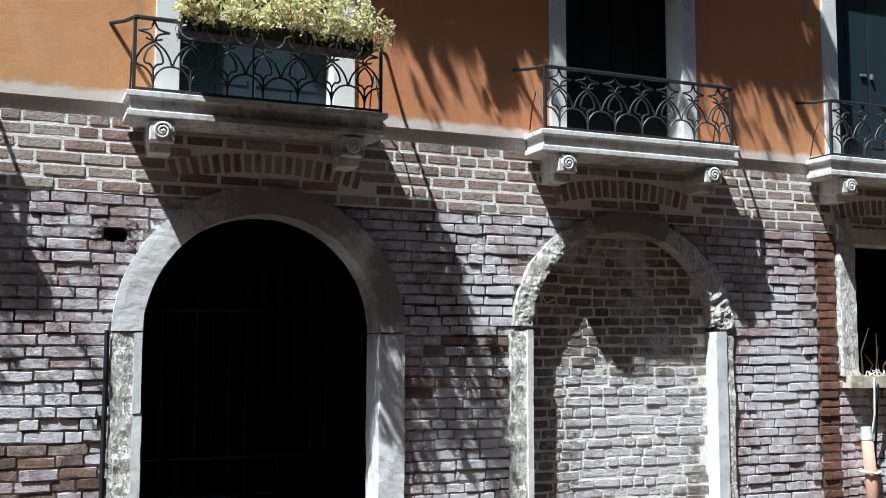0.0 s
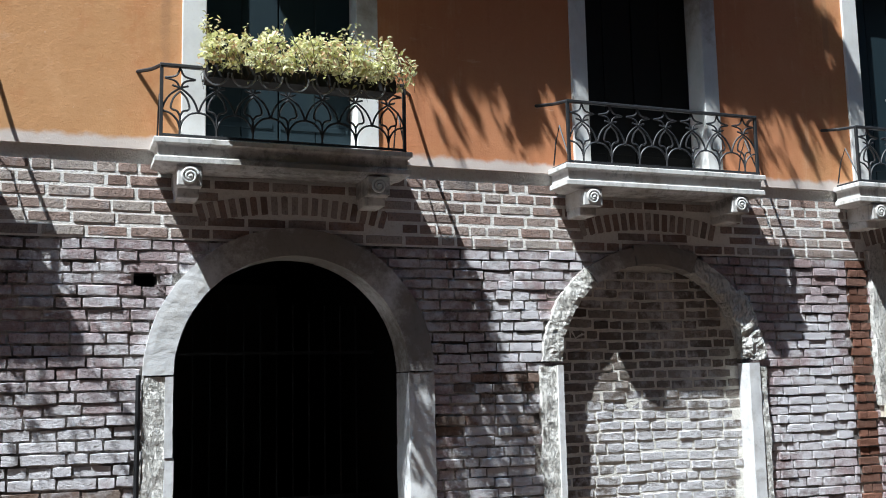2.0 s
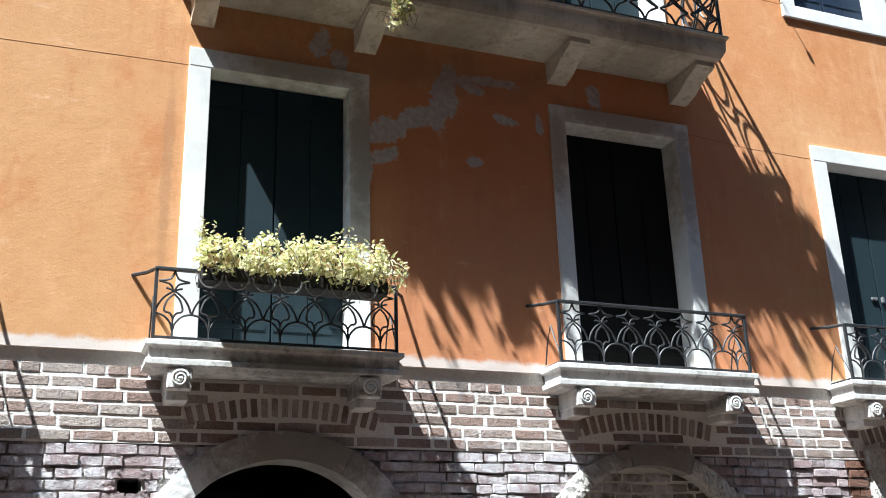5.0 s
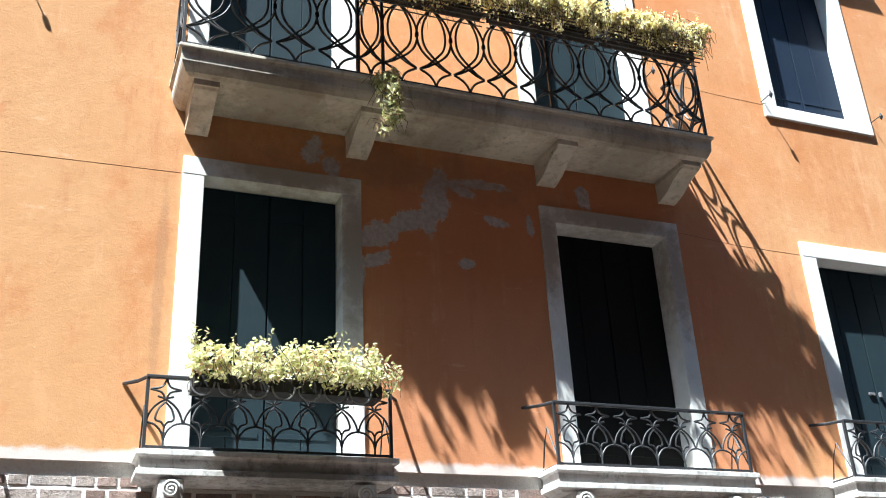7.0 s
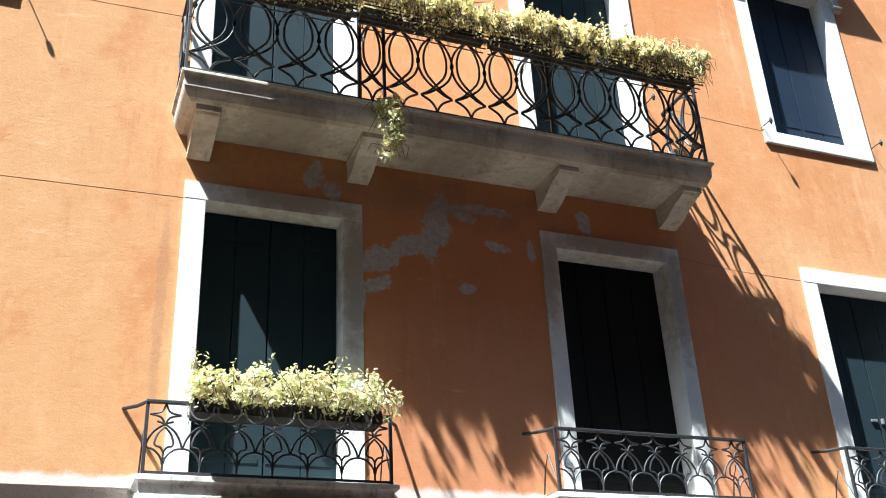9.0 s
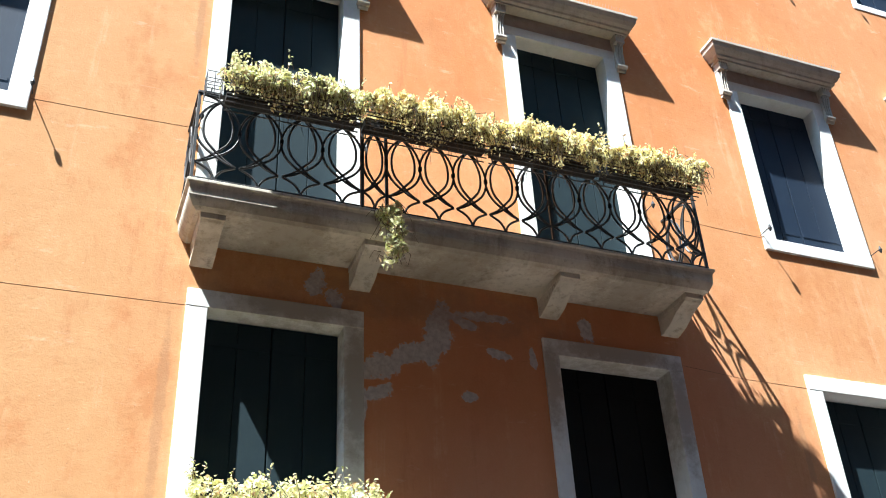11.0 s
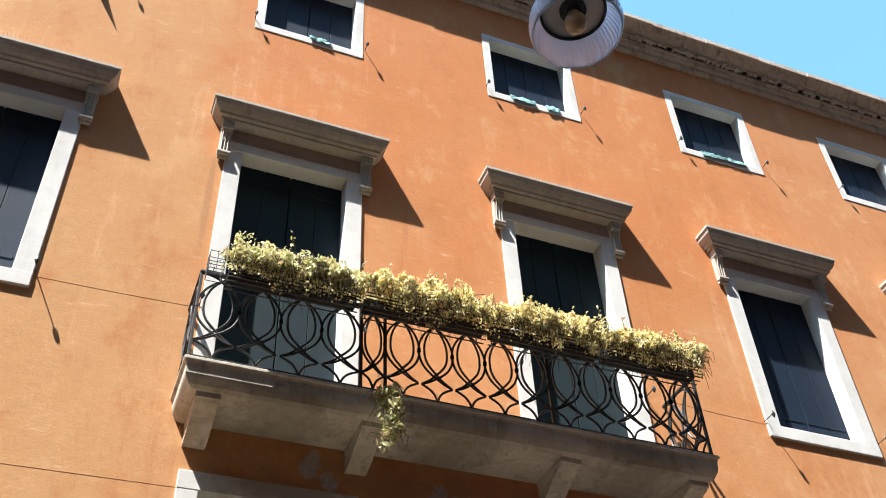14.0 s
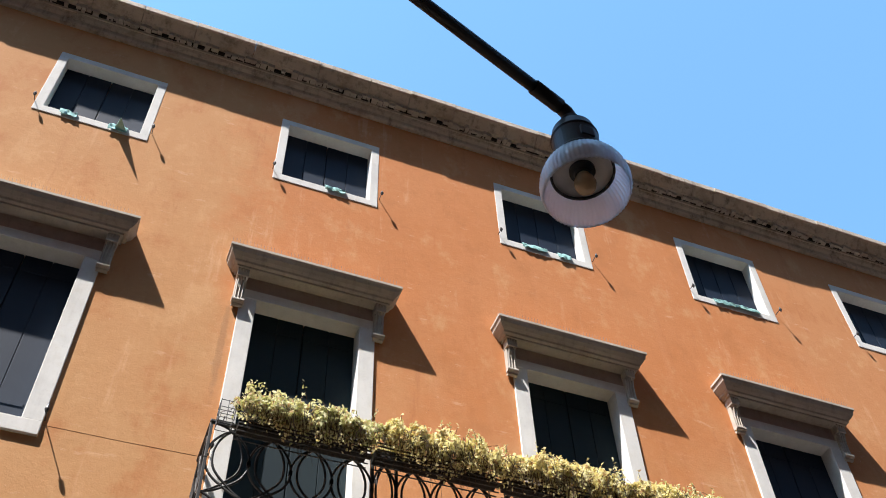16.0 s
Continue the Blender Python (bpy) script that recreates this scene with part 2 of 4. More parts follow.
STUCCO = stucco_material()
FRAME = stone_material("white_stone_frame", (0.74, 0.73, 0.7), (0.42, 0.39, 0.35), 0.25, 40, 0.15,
                       grime_shade=[(1.5, 5.36, 0.75, 0.2, 0), (2.0, 4.75, 0.16, 0.85, 0), (4.3, 5.36, 0.85, 0.22, 0), (4.9, 4.9, 0.16, 0.7, 0), (3.66, 5.0, 0.14, 0.6, 0)],
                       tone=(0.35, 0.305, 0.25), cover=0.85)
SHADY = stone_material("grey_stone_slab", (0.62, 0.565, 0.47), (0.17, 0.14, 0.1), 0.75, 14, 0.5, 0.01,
                       grime_shade=[(1.35, 5.82, 0.55, 0.2, 0), (2.7, 5.84, 0.6, 0.2, 0), (4.35, 5.84, 0.55, 0.2, 0)], tone=(0.22, 0.185, 0.14), cover=0.6)
HOOD = stone_material("grey_hood_stone", (0.5, 0.455, 0.4), (0.22, 0.19, 0.16), 0.6, 22)
CORNICE = stone_material("weathered_cornice_stone", (0.56, 0.49, 0.4), (0.08, 0.066, 0.052), 0.75, 9, 0.6, 0.015)
# brown stains, which also put the balconettes' shade into the arch colour
ARCH = stone_material("arch_stone", (0.72, 0.715, 0.71), (0.2, 0.18, 0.16), 0.45, 26, 0.45, 0.008, grime_shade=[(1.6, 2.5, 0.95, 0.42, 0), (2.35, 2.0, 0.3, 0.6, 0), (4.3, 2.55, 0.95, 0.36, 0)])
ROUGH = stone_material("chiselled_stone", (0.85, 0.82, 0.76), (0.34, 0.3, 0.25), 0.14, 12, 1.0, 0.03, pits=0.35, grime_shade=[(4.25, 2.6, 0.8, 0.25, 0)])
FRIEZE = stone_material("pinkish_frieze_render", (0.44, 0.35, 0.3), (0.26, 0.19, 0.155), 0.6, 18)
# real grime, plus painted shade on the fascia below the trough and the undersides
SLAB = stone_material("grimy_shaded_slab_stone", (0.72, 0.7, 0.67), (0.07, 0.062, 0.054), 0.72, 16, 0.5, 0.008,
                      grime_shade=[(1.55, 3.03, 0.75, 0.12, 0), (1.5, 2.9, 0.9, 0.1, 0), (4.4, 2.93, 0.8, 0.08, 0)], tone=(0.11, 0.1, 0.088), cover=0.75)
NEAT = dict(base=(0.34, 0.24, 0.2), other=(0.46, 0.4, 0.355), lime=(0.62, 0.92, 0.6))
OLD = dict(base=(0.5, 0.42, 0.43), other=(0.36, 0.265, 0.26), lime=(0.58, 0.78, 0.85))
WALLED = dict(base=(0.17, 0.14, 0.118), other=(0.31, 0.27, 0.235), lime=(0.63, 0.83, 0.85))
BRICK_NEAT, BRICK_NEAT_J = (brick_material("new_brick" + s, island=i, **NEAT) for s, i in (("", False), ("_joined", True)))
BRICK_OLD, BRICK_OLD_J = (brick_material("old_brick" + s, island=i, **OLD) for s, i in (("", False), ("_joined", True)))
BRICK_WALLED, BRICK_WALLED_J = (brick_material("infill_brick" + s, island=i, **WALLED) for s, i in (("", False), ("_joined", True)))
BRICK_BROWN = brick_material("decayed_brown_brick", (0.25, 0.16, 0.12), (0.22, 0.17, 0.14), (0.68, 0.92, 0.6), False)
BRICK_RED = brick_material("red_brick", (0.25, 0.12, 0.08), (0.19, 0.11, 0.082), (0.74, 0.98, 0.4), False)
MORTAR_NEAT = mortar_material("lime_mortar", (0.84, 0.81, 0.76), (0.66, 0.61, 0.55), 0.56, 0.9)
MORTAR_OLD = mortar_material("weathered_mortar", (0.62, 0.59, 0.55), (0.1, 0.088, 0.08), 0.42, 0.6)
MORTAR_WALLED = mortar_material("infill_mortar", (0.8, 0.77, 0.7), (0.55, 0.52, 0.46), 0.48, 0.8)
SHUTTER = paint_material("dark_teal_paint", (0.014, 0.026, 0.033), (0.026, 0.044, 0.046), 0.7, 0.25)
# bluer copy of the shutter paint, with the sky's reflection put into the colour
NAVY = paint_material("sky_tinted_shutter_paint", (0.013, 0.023, 0.043), (0.022, 0.036, 0.055), 0.6, 0.25)
IRON = iron_material()
# one balcony door only: the darkness of its opening, put into the board colour
BLACK_DOOR = paint_material("doorway_darkness_paint", (0.007, 0.0075, 0.007), (0.014, 0.0135, 0.012), 0.7, 0.3)
IRON_WORN = plain_material("worn_grey_iron", (0.16, 0.16, 0.165), 0.5, 0.5)
LEAF = leaf_material("pale_leaf", (0.7, 0.62, 0.25), (0.92, 0.86, 0.54), (0.5, 0.33, 0.16))
LEAF_LIGHT = leaf_material("light_leaf", (0.5, 0.5, 0.19), (0.82, 0.79, 0.52), (0.62, 0.42, 0.25))
STEM = plain_material("dry_stem", (0.075, 0.052, 0.033), 0.9, 0.2)
TROUGH = plain_material("dark_trough", (0.013, 0.012, 0.011), 0.8, 0.3)
SOIL = plain_material("soil", (0.04, 0.03, 0.022), 1.0, 0.1)
SPIKE = plain_material("pale_spike_wire", (0.5, 0.48, 0.46), 0.5, 0.5)
# the darkness of the unlit rooms is put into this near-black colour
DARK = plain_material("painted_room_darkness", (0.022, 0.02, 0.018), 0.95, 0.1)
# near-black colour that stands for the shadow gap behind the dentils
GAP_SHADE = plain_material("painted_gap_shade", (0.035, 0.03, 0.026), 0.95, 0.1)
TEAL_CLOTH = plain_material("teal_cloth", (0.32, 0.58, 0.57), 0.85, 0.2, mottled=0.5)
TERRACOTTA = plain_material("terracotta", (0.58, 0.34, 0.25), 0.8, 0.2)
WHITE_CORD = plain_material("white_cord", (0.7, 0.68, 0.64), 0.8, 0.2)
BLACK = plain_material("black_rubber", (0.015, 0.015, 0.016), 0.6, 0.3)
CABLE = plain_material("faded_cable", (0.34, 0.16, 0.08), 0.8, 0.2)
# unseen ground; its warm brown is set for the light bounced onto the front
PAVING = plain_material("bounce_ground", (0.07, 0.049, 0.035), 0.85, 0.3)
PLASTER = plain_material("dull_grey_plaster", (0.085, 0.075, 0.065), 0.95, 0.1)
# red chosen for the warm light that the unseen wall throws back
WARM_BOUNCE = plain_material("warm_bounce_plaster", (0.16, 0.095, 0.07), 0.95, 0.1)
TILE = plain_material("roof_tile", (0.36, 0.16, 0.1), 0.9, 0.2)
BRASS = plain_material("lamp_socket", (0.03, 0.03, 0.03), 0.5, 0.4)
LAMP_IRON = plain_material("black_lamp_enamel", (0.01, 0.01, 0.011), 0.5, 0.35)
BULB = plain_material("amber_bulb_glass", (0.5, 0.36, 0.2), 0.25, 0.5)
ENAMEL = plain_material("lamp_enamel", (0.72, 0.71, 0.68), 0.5, 0.4)


def glass_material():
    k = Mat("ribbed_lamp_glass", 0.3, spec=0.5)
    k.colour((0.96, 0.96, 0.98))
    k.b.inputs["Transmission Weight"].default_value = 0.8
    k.b.inputs["IOR"].default_value = 1.3
    return k.m


GLASS = glass_material()


# ---- mesh helpers ----
class G:
    """Vertices and faces of one mesh."""

    def __init__(self):
        self.v, self.f = [], []

    def add(self, verts, faces):
        n = len(self.v)
        self.v += [tuple(p) for p in verts]
        self.f += [tuple(n + i for i in q) for q in faces]
        return self

    def box(self, x0, x1, y0, y1, z0, z1, c=0.0):
        """A box; with c, all its edges are chamfered by c."""
        if c <= 0:
            p = [(x, y, z) for x in (x0, x1) for y in (y0, y1) for z in (z0, z1)]
            return self.add(p, [(0, 1, 3, 2), (4, 6, 7, 5), (0, 4, 5, 1), (2, 3, 7, 6), (0, 2, 6, 4), (1, 5, 7, 3)])
        bm = bmesh.new()
        bmesh.ops.create_cube(bm, size=1.0)
        for q in bm.verts:
            q.co = ((x0 + x1) / 2 + q.co.x * (x1 - x0), (y0 + y1) / 2 + q.co.y * (y1 - y0), (z0 + z1) / 2 + q.co.z * (z1 - z0))
        bmesh.ops.bevel(bm, geom=bm.edges[:], offset=c, segments=2, profile=0.5, affect="EDGES")
        bm.verts.index_update()
        self.add([q.co[:] for q in bm.verts], [[q.index for q in f.verts] for f in bm.faces])
        bm.free()
        return self

    def grid_box(self, x0, x1, y0, y1, z0, z1, step, rough, seed=0.0, taper=0.0):
        """A box cut into a fine net and roughened like weathered or chiselled stone."""
        bm = bmesh.new()
        bmesh.ops.create_cube(bm, size=1.0)
        for axis, length in ((0, x1 - x0), (1, y1 - y0), (2, z1 - z0)):
            n = max(0, int(length / step))
            for i in range(1, n + 1):
                at, no = [0, 0, 0], [0, 0, 0]
                at[axis], no[axis] = -0.5 + i / (n + 1), 1
                bmesh.ops.bisect_plane(bm, geom=bm.verts[:] + bm.edges[:] + bm.faces[:], plane_co=at, plane_no=no)
        for q in bm.verts:
            w = Vector(((x0 + x1) / 2 + q.co.x * (x1 - x0), (y0 + y1) / 2 + q.co.y * (y1 - y0), (z0 + z1) / 2 + q.co.z * (z1 - z0)))
            s = Vector((seed, seed * 2, seed * 3))
            d = noise.noise_vector(w * 9 + s) * rough + noise.noise_vector(w * 31 + s) * rough * 0.6
            w += Vector((d.x, d.y if w.y < y1 - 0.01 else 0, d.z))
            q.co = w
        bm.verts.index_update()
        self.add([q.co[:] for q in bm.verts], [[q.index for q in f.verts] for f in bm.faces])
        bm.free()
        return self

    def tube(self, pts, r, sides=6, closed=False):
        """A round bar along a line of points; r may be one radius or one for each point."""
        pts = [Vector(p) for p in pts]
        n = len(pts)
        rs = r if isinstance(r, (list, tuple)) else [r] * n
        ring, last = [], None
        for i, p in enumerate(pts):
            a = pts[(i - 1) % n] if closed or i else p
            b = pts[(i + 1) % n] if closed or i < n - 1 else p
            d = (b - a).normalized()
            if last is None:
                last = d.orthogonal().normalized()
            last = (last - d * last.dot(d)).normalized()
            side = d.cross(last)
            ring += [p + (last * math.cos(2 * math.pi * j / sides) + side * math.sin(2 * math.pi * j / sides)) * rs[i] for j in range(sides)]
        faces = []
        for i in range(n if closed else n - 1):
            k = (i + 1) % n
            faces += [(i * sides + j, i * sides + (j + 1) % sides, k * sides + (j + 1) % sides, k * sides + j) for j in range(sides)]
        if not closed:
            faces += [tuple(range(sides))[::-1], tuple((n - 1) * sides + j for j in range(sides))]
        return self.add(ring, faces)

    def run(self, profile, x0, x1):
        """A moulding: a closed outline of (y, z) drawn out along x, with ends."""
        n = len(profile)
        self.add([(x, y, z) for x in (x0, x1) for y, z in profile],
                 [(i, (i + 1) % n, n + (i + 1) % n, n + i) for i in range(n)] + [tuple(range(n))[::-1], tuple(range(n, 2 * n))])
        return self

    def returned(self, profile, x0, x1):
        """A moulding that turns round both its ends to the wall: x moves in as y moves in. profile: (depth, z) from top to bottom."""
        n = len(profile)
        deep = max(p[0] for p in profile)
        v = []
        for d, z in profile:
            i = deep - d
            v += [(x0 + i, 0.0, z), (x0 + i, -d, z), (x1 - i, -d, z), (x1 - i, 0.0, z)]
        f = []
        for k in range(n - 1):
            f += [(4 * k + j, 4 * k + j + 1, 4 * k + 5 + j, 4 * k + 4 + j) for j in range(3)]
        f += [(0, 3, 2, 1), (4 * n - 4, 4 * n - 3, 4 * n - 2, 4 * n - 1)]
        return self.add(v, f)

    def lathe(self, outline, at, sides=40, flute=0.0, flutes=0):
        """Turn an outline of (radius, z) about an upright axis; flutes press ribs into it."""
        v, f = [], []
        for r, z in outline:
            for j in range(sides):
                a = 2 * math.pi * j / sides
                q = r * (1 + flute * math.cos(flutes * a))
                v.append((at[0] + q * math.cos(a), at[1] + q * math.sin(a), at[2] + z))
        for i in range(len(outline) - 1):
            f += [(i * sides + j, i * sides + (j + 1) % sides, (i + 1) * sides + (j + 1) % sides, (i + 1) * sides + j) for j in range(sides)]
        return self.add(v, f)

    def arch(self, cx, cz, r0, r1, a0, a1, y0, y1, squash=1.0, n=12, rough=0.0, seed=0.0, k=5):
        """A stretch of an arch ring between two angles, in degrees from the right-hand springing; its face is a fine net."""
        v, f = [], []
        for i in range(n + 1):
            a = radians(a0 + (a1 - a0) * i / n)
            for j in range(k + 2):
                r = r0 + (r1 - r0) * min(max(j - 1, 0), k - 1) / (k - 1)
                p = Vector((cx + r * math.cos(a), y1 if j in (0, k + 1) else y0, cz + r * math.sin(a) * squash))
                if rough:
                    q = p + Vector((seed, 0, 0))
                    p += noise.noise_vector(q * 11) * rough + noise.noise_vector(q * 33) * rough * 0.7
                if j in (1, k):
                    p.y += min(0.008, rough) * 0.7
                v.append(p)
        m = k + 2
        for i in range(n):
            f += [(i * m + j, i * m + j + 1, (i + 1) * m + j + 1, (i + 1) * m + j) for j in range(m - 1)]
        f += [tuple(range(m)), tuple(n * m + j for j in range(m))[::-1]]
        return self.add(v, f)


def mesh_of(name, g, material, smooth=False):
    me = bpy.data.meshes.new(name)
    me.from_pydata(g.v, [], g.f)
    me.materials.append(material)
    bm = bmesh.new()
    bm.from_mesh(me)
    if len(bm.faces) < 20000:
        bmesh.ops.recalc_face_normals(bm, faces=bm.faces)
    bm.to_mesh(me)
    bm.free()
    if smooth:
        for p in me.polygons:
            p.use_smooth = True
    return me


def thing(name, label, category, group="", at=(0, 0, 0)):
    return_ob = new(name)
    return_ob.empty_display_size = 0.1
    return_ob.location = at
    return tagged(return_ob, label, category, group)


def part(name, g, material, parent=None, label="", smooth=False, kind=""):
    ob = new(name, mesh_of(name, g, material, smooth))
    if parent is not None:
        ob.parent = parent
    return tagged(ob, label, kind=kind)


def solid(name, g, material, label, category, group="", smooth=False):
    return tagged(part(name, g, material, smooth=smooth), label, category, group)


def structure(name, g, material, label, category="", smooth=False):
    return tagged(part(name, g, material, smooth=smooth), label, category, kind="structure")


def arc(cx, cz, rx, rz, a0, a1, y, n=10):
    return [(cx + rx * math.cos(radians(a0 + (a1 - a0) * i / n)), y, cz + rz * math.sin(radians(a0 + (a1 - a0) * i / n))) for i in range(n + 1)]


def curve_pts(ctrl, y, n=6):
    """A smooth line through a few (x, z) points."""
    p = [Vector(c) for c in ctrl]
    p = [p[0] * 2 - p[1]] + p + [p[-1] * 2 - p[-2]]
    out = []
    for i in range(1, len(p) - 2):
        for k in range(n):
            t = k / n
            q = 0.5 * (2 * p[i] + (p[i + 1] - p[i - 1]) * t + (2 * p[i - 1] - 5 * p[i] + 4 * p[i + 1] - p[i + 2]) * t * t
                       + (3 * p[i] - p[i - 1] - 3 * p[i + 1] + p[i + 2]) * t ** 3)
            out.append((q[0], y, q[1]))
    out.append((p[-2][0], y, p[-2][1]))
    return out


# ---- the front: plan ----
COLS = [(-1.98, -0.632), (0.706, 2.062), (3.613, 4.96), (6.302, 7.65), (8.93, 10.28)]     # first floor frames, outer edges
UPPER = [(-1.98, -0.632), (0.675, 2.035), (3.53, 4.87), (6.235, 7.595), (8.86, 10.2)]     # second floor frames
ATTIC = [(-1.855, -0.631), (0.77, 2.015), (3.565, 4.80), (6.212, 7.466), (8.72, 9.95)]
LEFT, RIGHT = -9.0, 16.0
FOOT, TOP = 3.13, 12.9


def wall_with_holes(g, x0, x1, z0, z1, holes, y0, y1):
    """One welded wall: front, back, the reveals of its openings and its ends."""
    xs = sorted({x0, x1, *[h[0] for h in holes], *[h[1] for h in holes]})
    zs = sorted({z0, z1, *[h[2] for h in holes], *[h[3] for h in holes]})
    nx, nz = len(xs), len(zs)
    at = lambda i, j, back: (j * nx + i) * 2 + back
    full = lambda i, j: 0 <= i < nx - 1 and 0 <= j < nz - 1 and not any(h[0] <= xs[i] and h[1] >= xs[i + 1] and h[2] <= zs[j] and h[3] >= zs[j + 1] for h in holes)
    f = []
    for j in range(nz - 1):
        for i in range(nx - 1):
            if not full(i, j):
                continue
            for s in (0, 1):
                f.append((at(i, j, s), at(i + 1, j, s), at(i + 1, j + 1, s), at(i, j + 1, s)))
            for di, dj, a, b in ((-1, 0, (i, j), (i, j + 1)), (1, 0, (i + 1, j), (i + 1, j + 1)), (0, -1, (i, j), (i + 1, j)), (0, 1, (i, j + 1), (i + 1, j + 1))):
                if not full(i + di, j + dj):
                    f.append((at(*a, 0), at(*b, 0), at(*b, 1), at(*a, 1)))
    return g.add([(x, y, z) for z in zs for x in xs for y in (y0, y1)], f)


holes = [(a + 0.02, b - 0.02, 3.16, 5.39) for a, b in COLS] + [(a + 0.02, b - 0.02, 6.0 if i in (1, 2) else 6.76, 8.98) for i, (a, b) in enumerate(UPPER)] \
    + [(a + 0.02, b - 0.02, 10.95, 12.17) for a, b in ATTIC]
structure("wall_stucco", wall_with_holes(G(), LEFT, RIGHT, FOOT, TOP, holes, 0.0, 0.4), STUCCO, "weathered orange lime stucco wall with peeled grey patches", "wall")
structure("wall_inner", G().box(LEFT, RIGHT, 0.75, 0.9, 2.95, 12.6), DARK, "inner wall behind the openings, room darkness painted into its colour", "wall")
structure("wall_side_left", G().box(LEFT - 0.3, LEFT, 0.0, 7.0, 0.0, 12.6), PLASTER, "plain plastered side wall of the house", "wall")
structure("wall_side_right", G().box(RIGHT, RIGHT + 0.3, 0.0, 7.0, 0.0, 12.6), PLASTER, "plain plastered side wall of the house", "wall")
structure("wall_back", G().box(LEFT, RIGHT, 6.7, 7.0, 0.0, 12.6), PLASTER, "plain plastered back wall of the house", "wall")
structure("roof", G().add([(LEFT - 0.4, -0.2, 13.26), (RIGHT + 0.4, -0.2, 13.26), (RIGHT + 0.4, 3.5, 14.4), (LEFT - 0.4, 3.5, 14.4), (RIGHT + 0.4, 7.3, 13.26), (LEFT - 0.4, 7.3, 13.26),
                           (LEFT - 0.4, -0.2, 13.2), (RIGHT + 0.4, -0.2, 13.2), (RIGHT + 0.4, 7.3, 13.2), (LEFT - 0.4, 7.3, 13.2)],
                          [(0, 1, 2, 3), (3, 2, 4, 5), (6, 9, 8, 7), (0, 6, 7, 1), (5, 4, 8, 9), (0, 3, 5, 9, 6), (1, 7, 8, 4, 2)]), TILE, "low terracotta tiled roof", "roof")
structure("ceiling", G().box(LEFT, RIGHT, 0.4, 6.7, 2.93, 3.05), DARK, "ceiling of the ground floor rooms, room darkness painted into its colour", "ceiling")
for z in (6.0, 9.9):
    structure("floor_slab", G().box(LEFT, RIGHT, 0.4, 0.75, z - 0.12, z), DARK, "dark floor edge inside the wall", "floor")

# ground, and an added unseen wall that blocks sky and bounces warm light
structure("ground", G().box(-400, 400, -400, 400, -0.3, 0.0), PAVING, "unseen plain ground, brown for the warm light it bounces", "ground")
structure("sky_block_wall", G().box(-34, 40, -9.9, -9.5, 0.0, 24.5), WARM_BOUNCE, "unseen wall added across the way to block sky and bounce warm light", "wall")

# unseen walls added at both ends to keep out light from the low sky
for n, x in (("wall_lane_end_left", -22.0), ("wall_lane_end_right", 34.0)):
    structure(n, G().box(x - 0.4, x, -9.5, 7.0, 0.0, 16.0), PLASTER, "unseen plain wall added to cut the horizon's sky light", "wall")

# ---- cornice ----
co = part("cornice", G().run([(0.0, 12.79), (-0.035, 12.8), (-0.05, 12.83), (-0.05, 12.9), (-0.08, 12.93), (-0.1, 12.97), (-0.115, 12.97), (-0.115, 13.01), (0.0, 13.01)], LEFT, RIGHT), CORNICE)
tagged(co, "weathered brown stone eaves cornice with dark lichen", "cornice", kind="structure")
g = G()
x = LEFT
while x < RIGHT:
    w = random.uniform(0.045, 0.085)
    d = random.uniform(0.16, 0.2)
    g.grid_box(x, x + w, -d, 0.0, 13.012, 13.075 + random.uniform(-0.015, 0.008), 0.05, 0.008, x)
    x += w + random.choice((0.004, 0.006, 0.01, 0.02, 0.09))
# dark strip: the shadow between the dentils, put in as colour
part("crust_band", G().box(LEFT, RIGHT, -0.135, 0.0, 13.0125, 13.0765), GAP_SHADE, co, "near-black strip painted as the shadow behind the dentils")
part("dentils", g, HOOD, co, "broken row of small brick dentils", kind="stuff")
g = G()
x = LEFT
while x < RIGHT:
    w = random.uniform(0.5, 0.9)
    e = random.uniform(-0.008, 0.008)
    g.run([(0.0, 13.078), (-0.19, 13.078), (-0.21 + e, 13.1), (-0.29 + e, 13.19), (-0.32 + e, 13.2), (-0.32 + e, 13.285 + e), (0.0, 13.3)], x, x + w - 0.006)
    x += w
part("gutter_course", g, CORNICE, co)


# ---- windows and shutters ----
def shutters(parent, x0, x1, z0, z1, y, low=True, paint=None, straps=True):
    """Closed board shutters with seams, iron strap ends and a latch."""
    mid = (x0 + x1) / 2
    paint = paint or SHUTTER
    for a, b in ((x0, mid - 0.003), (mid + 0.003, x1)):
        leaf = part("shutter", G().box(a, b, y + 0.016, y + 0.04, z0, z1), paint, parent, "dark painted board shutter")
        n = 2
        w = (b - a) / n
        for i in range(n):
            part("board", G().box(a + i * w + 0.003, a + (i + 1) * w - 0.003, y, y + 0.018, z0 + 0.004, z1 - 0.004, 0.003), paint, leaf)
        for z in (z0 + 0.25, z1 - 0.2) if straps else ():
            part("hinge_strap", G().box(a + 0.01, b - 0.04, y - 0.006, y + 0.002, z - 0.018, z + 0.018, 0.002), paint, leaf)
    if low == "bar":
        part("closing_bar", G().box(x0 + 0.02, x1 - 0.02, y - 0.02, y - 0.004, z0 + 0.09, z0 + 0.115, 0.003), SHUTTER, parent)
    elif low:
        z = z0 + 0.42 * (z1 - z0)
        part("latch_bar", G().box(mid - 0.1, mid - 0.03, y - 0.02, y - 0.004, z - 0.012, z + 0.012, 0.004), IRON_WORN, parent, "small worn iron latch")
        part("latch_knob", G().box(mid + 0.015, mid + 0.04, y - 0.028, y - 0.002, z - 0.03, z + 0.02, 0.005), IRON_WORN, parent)


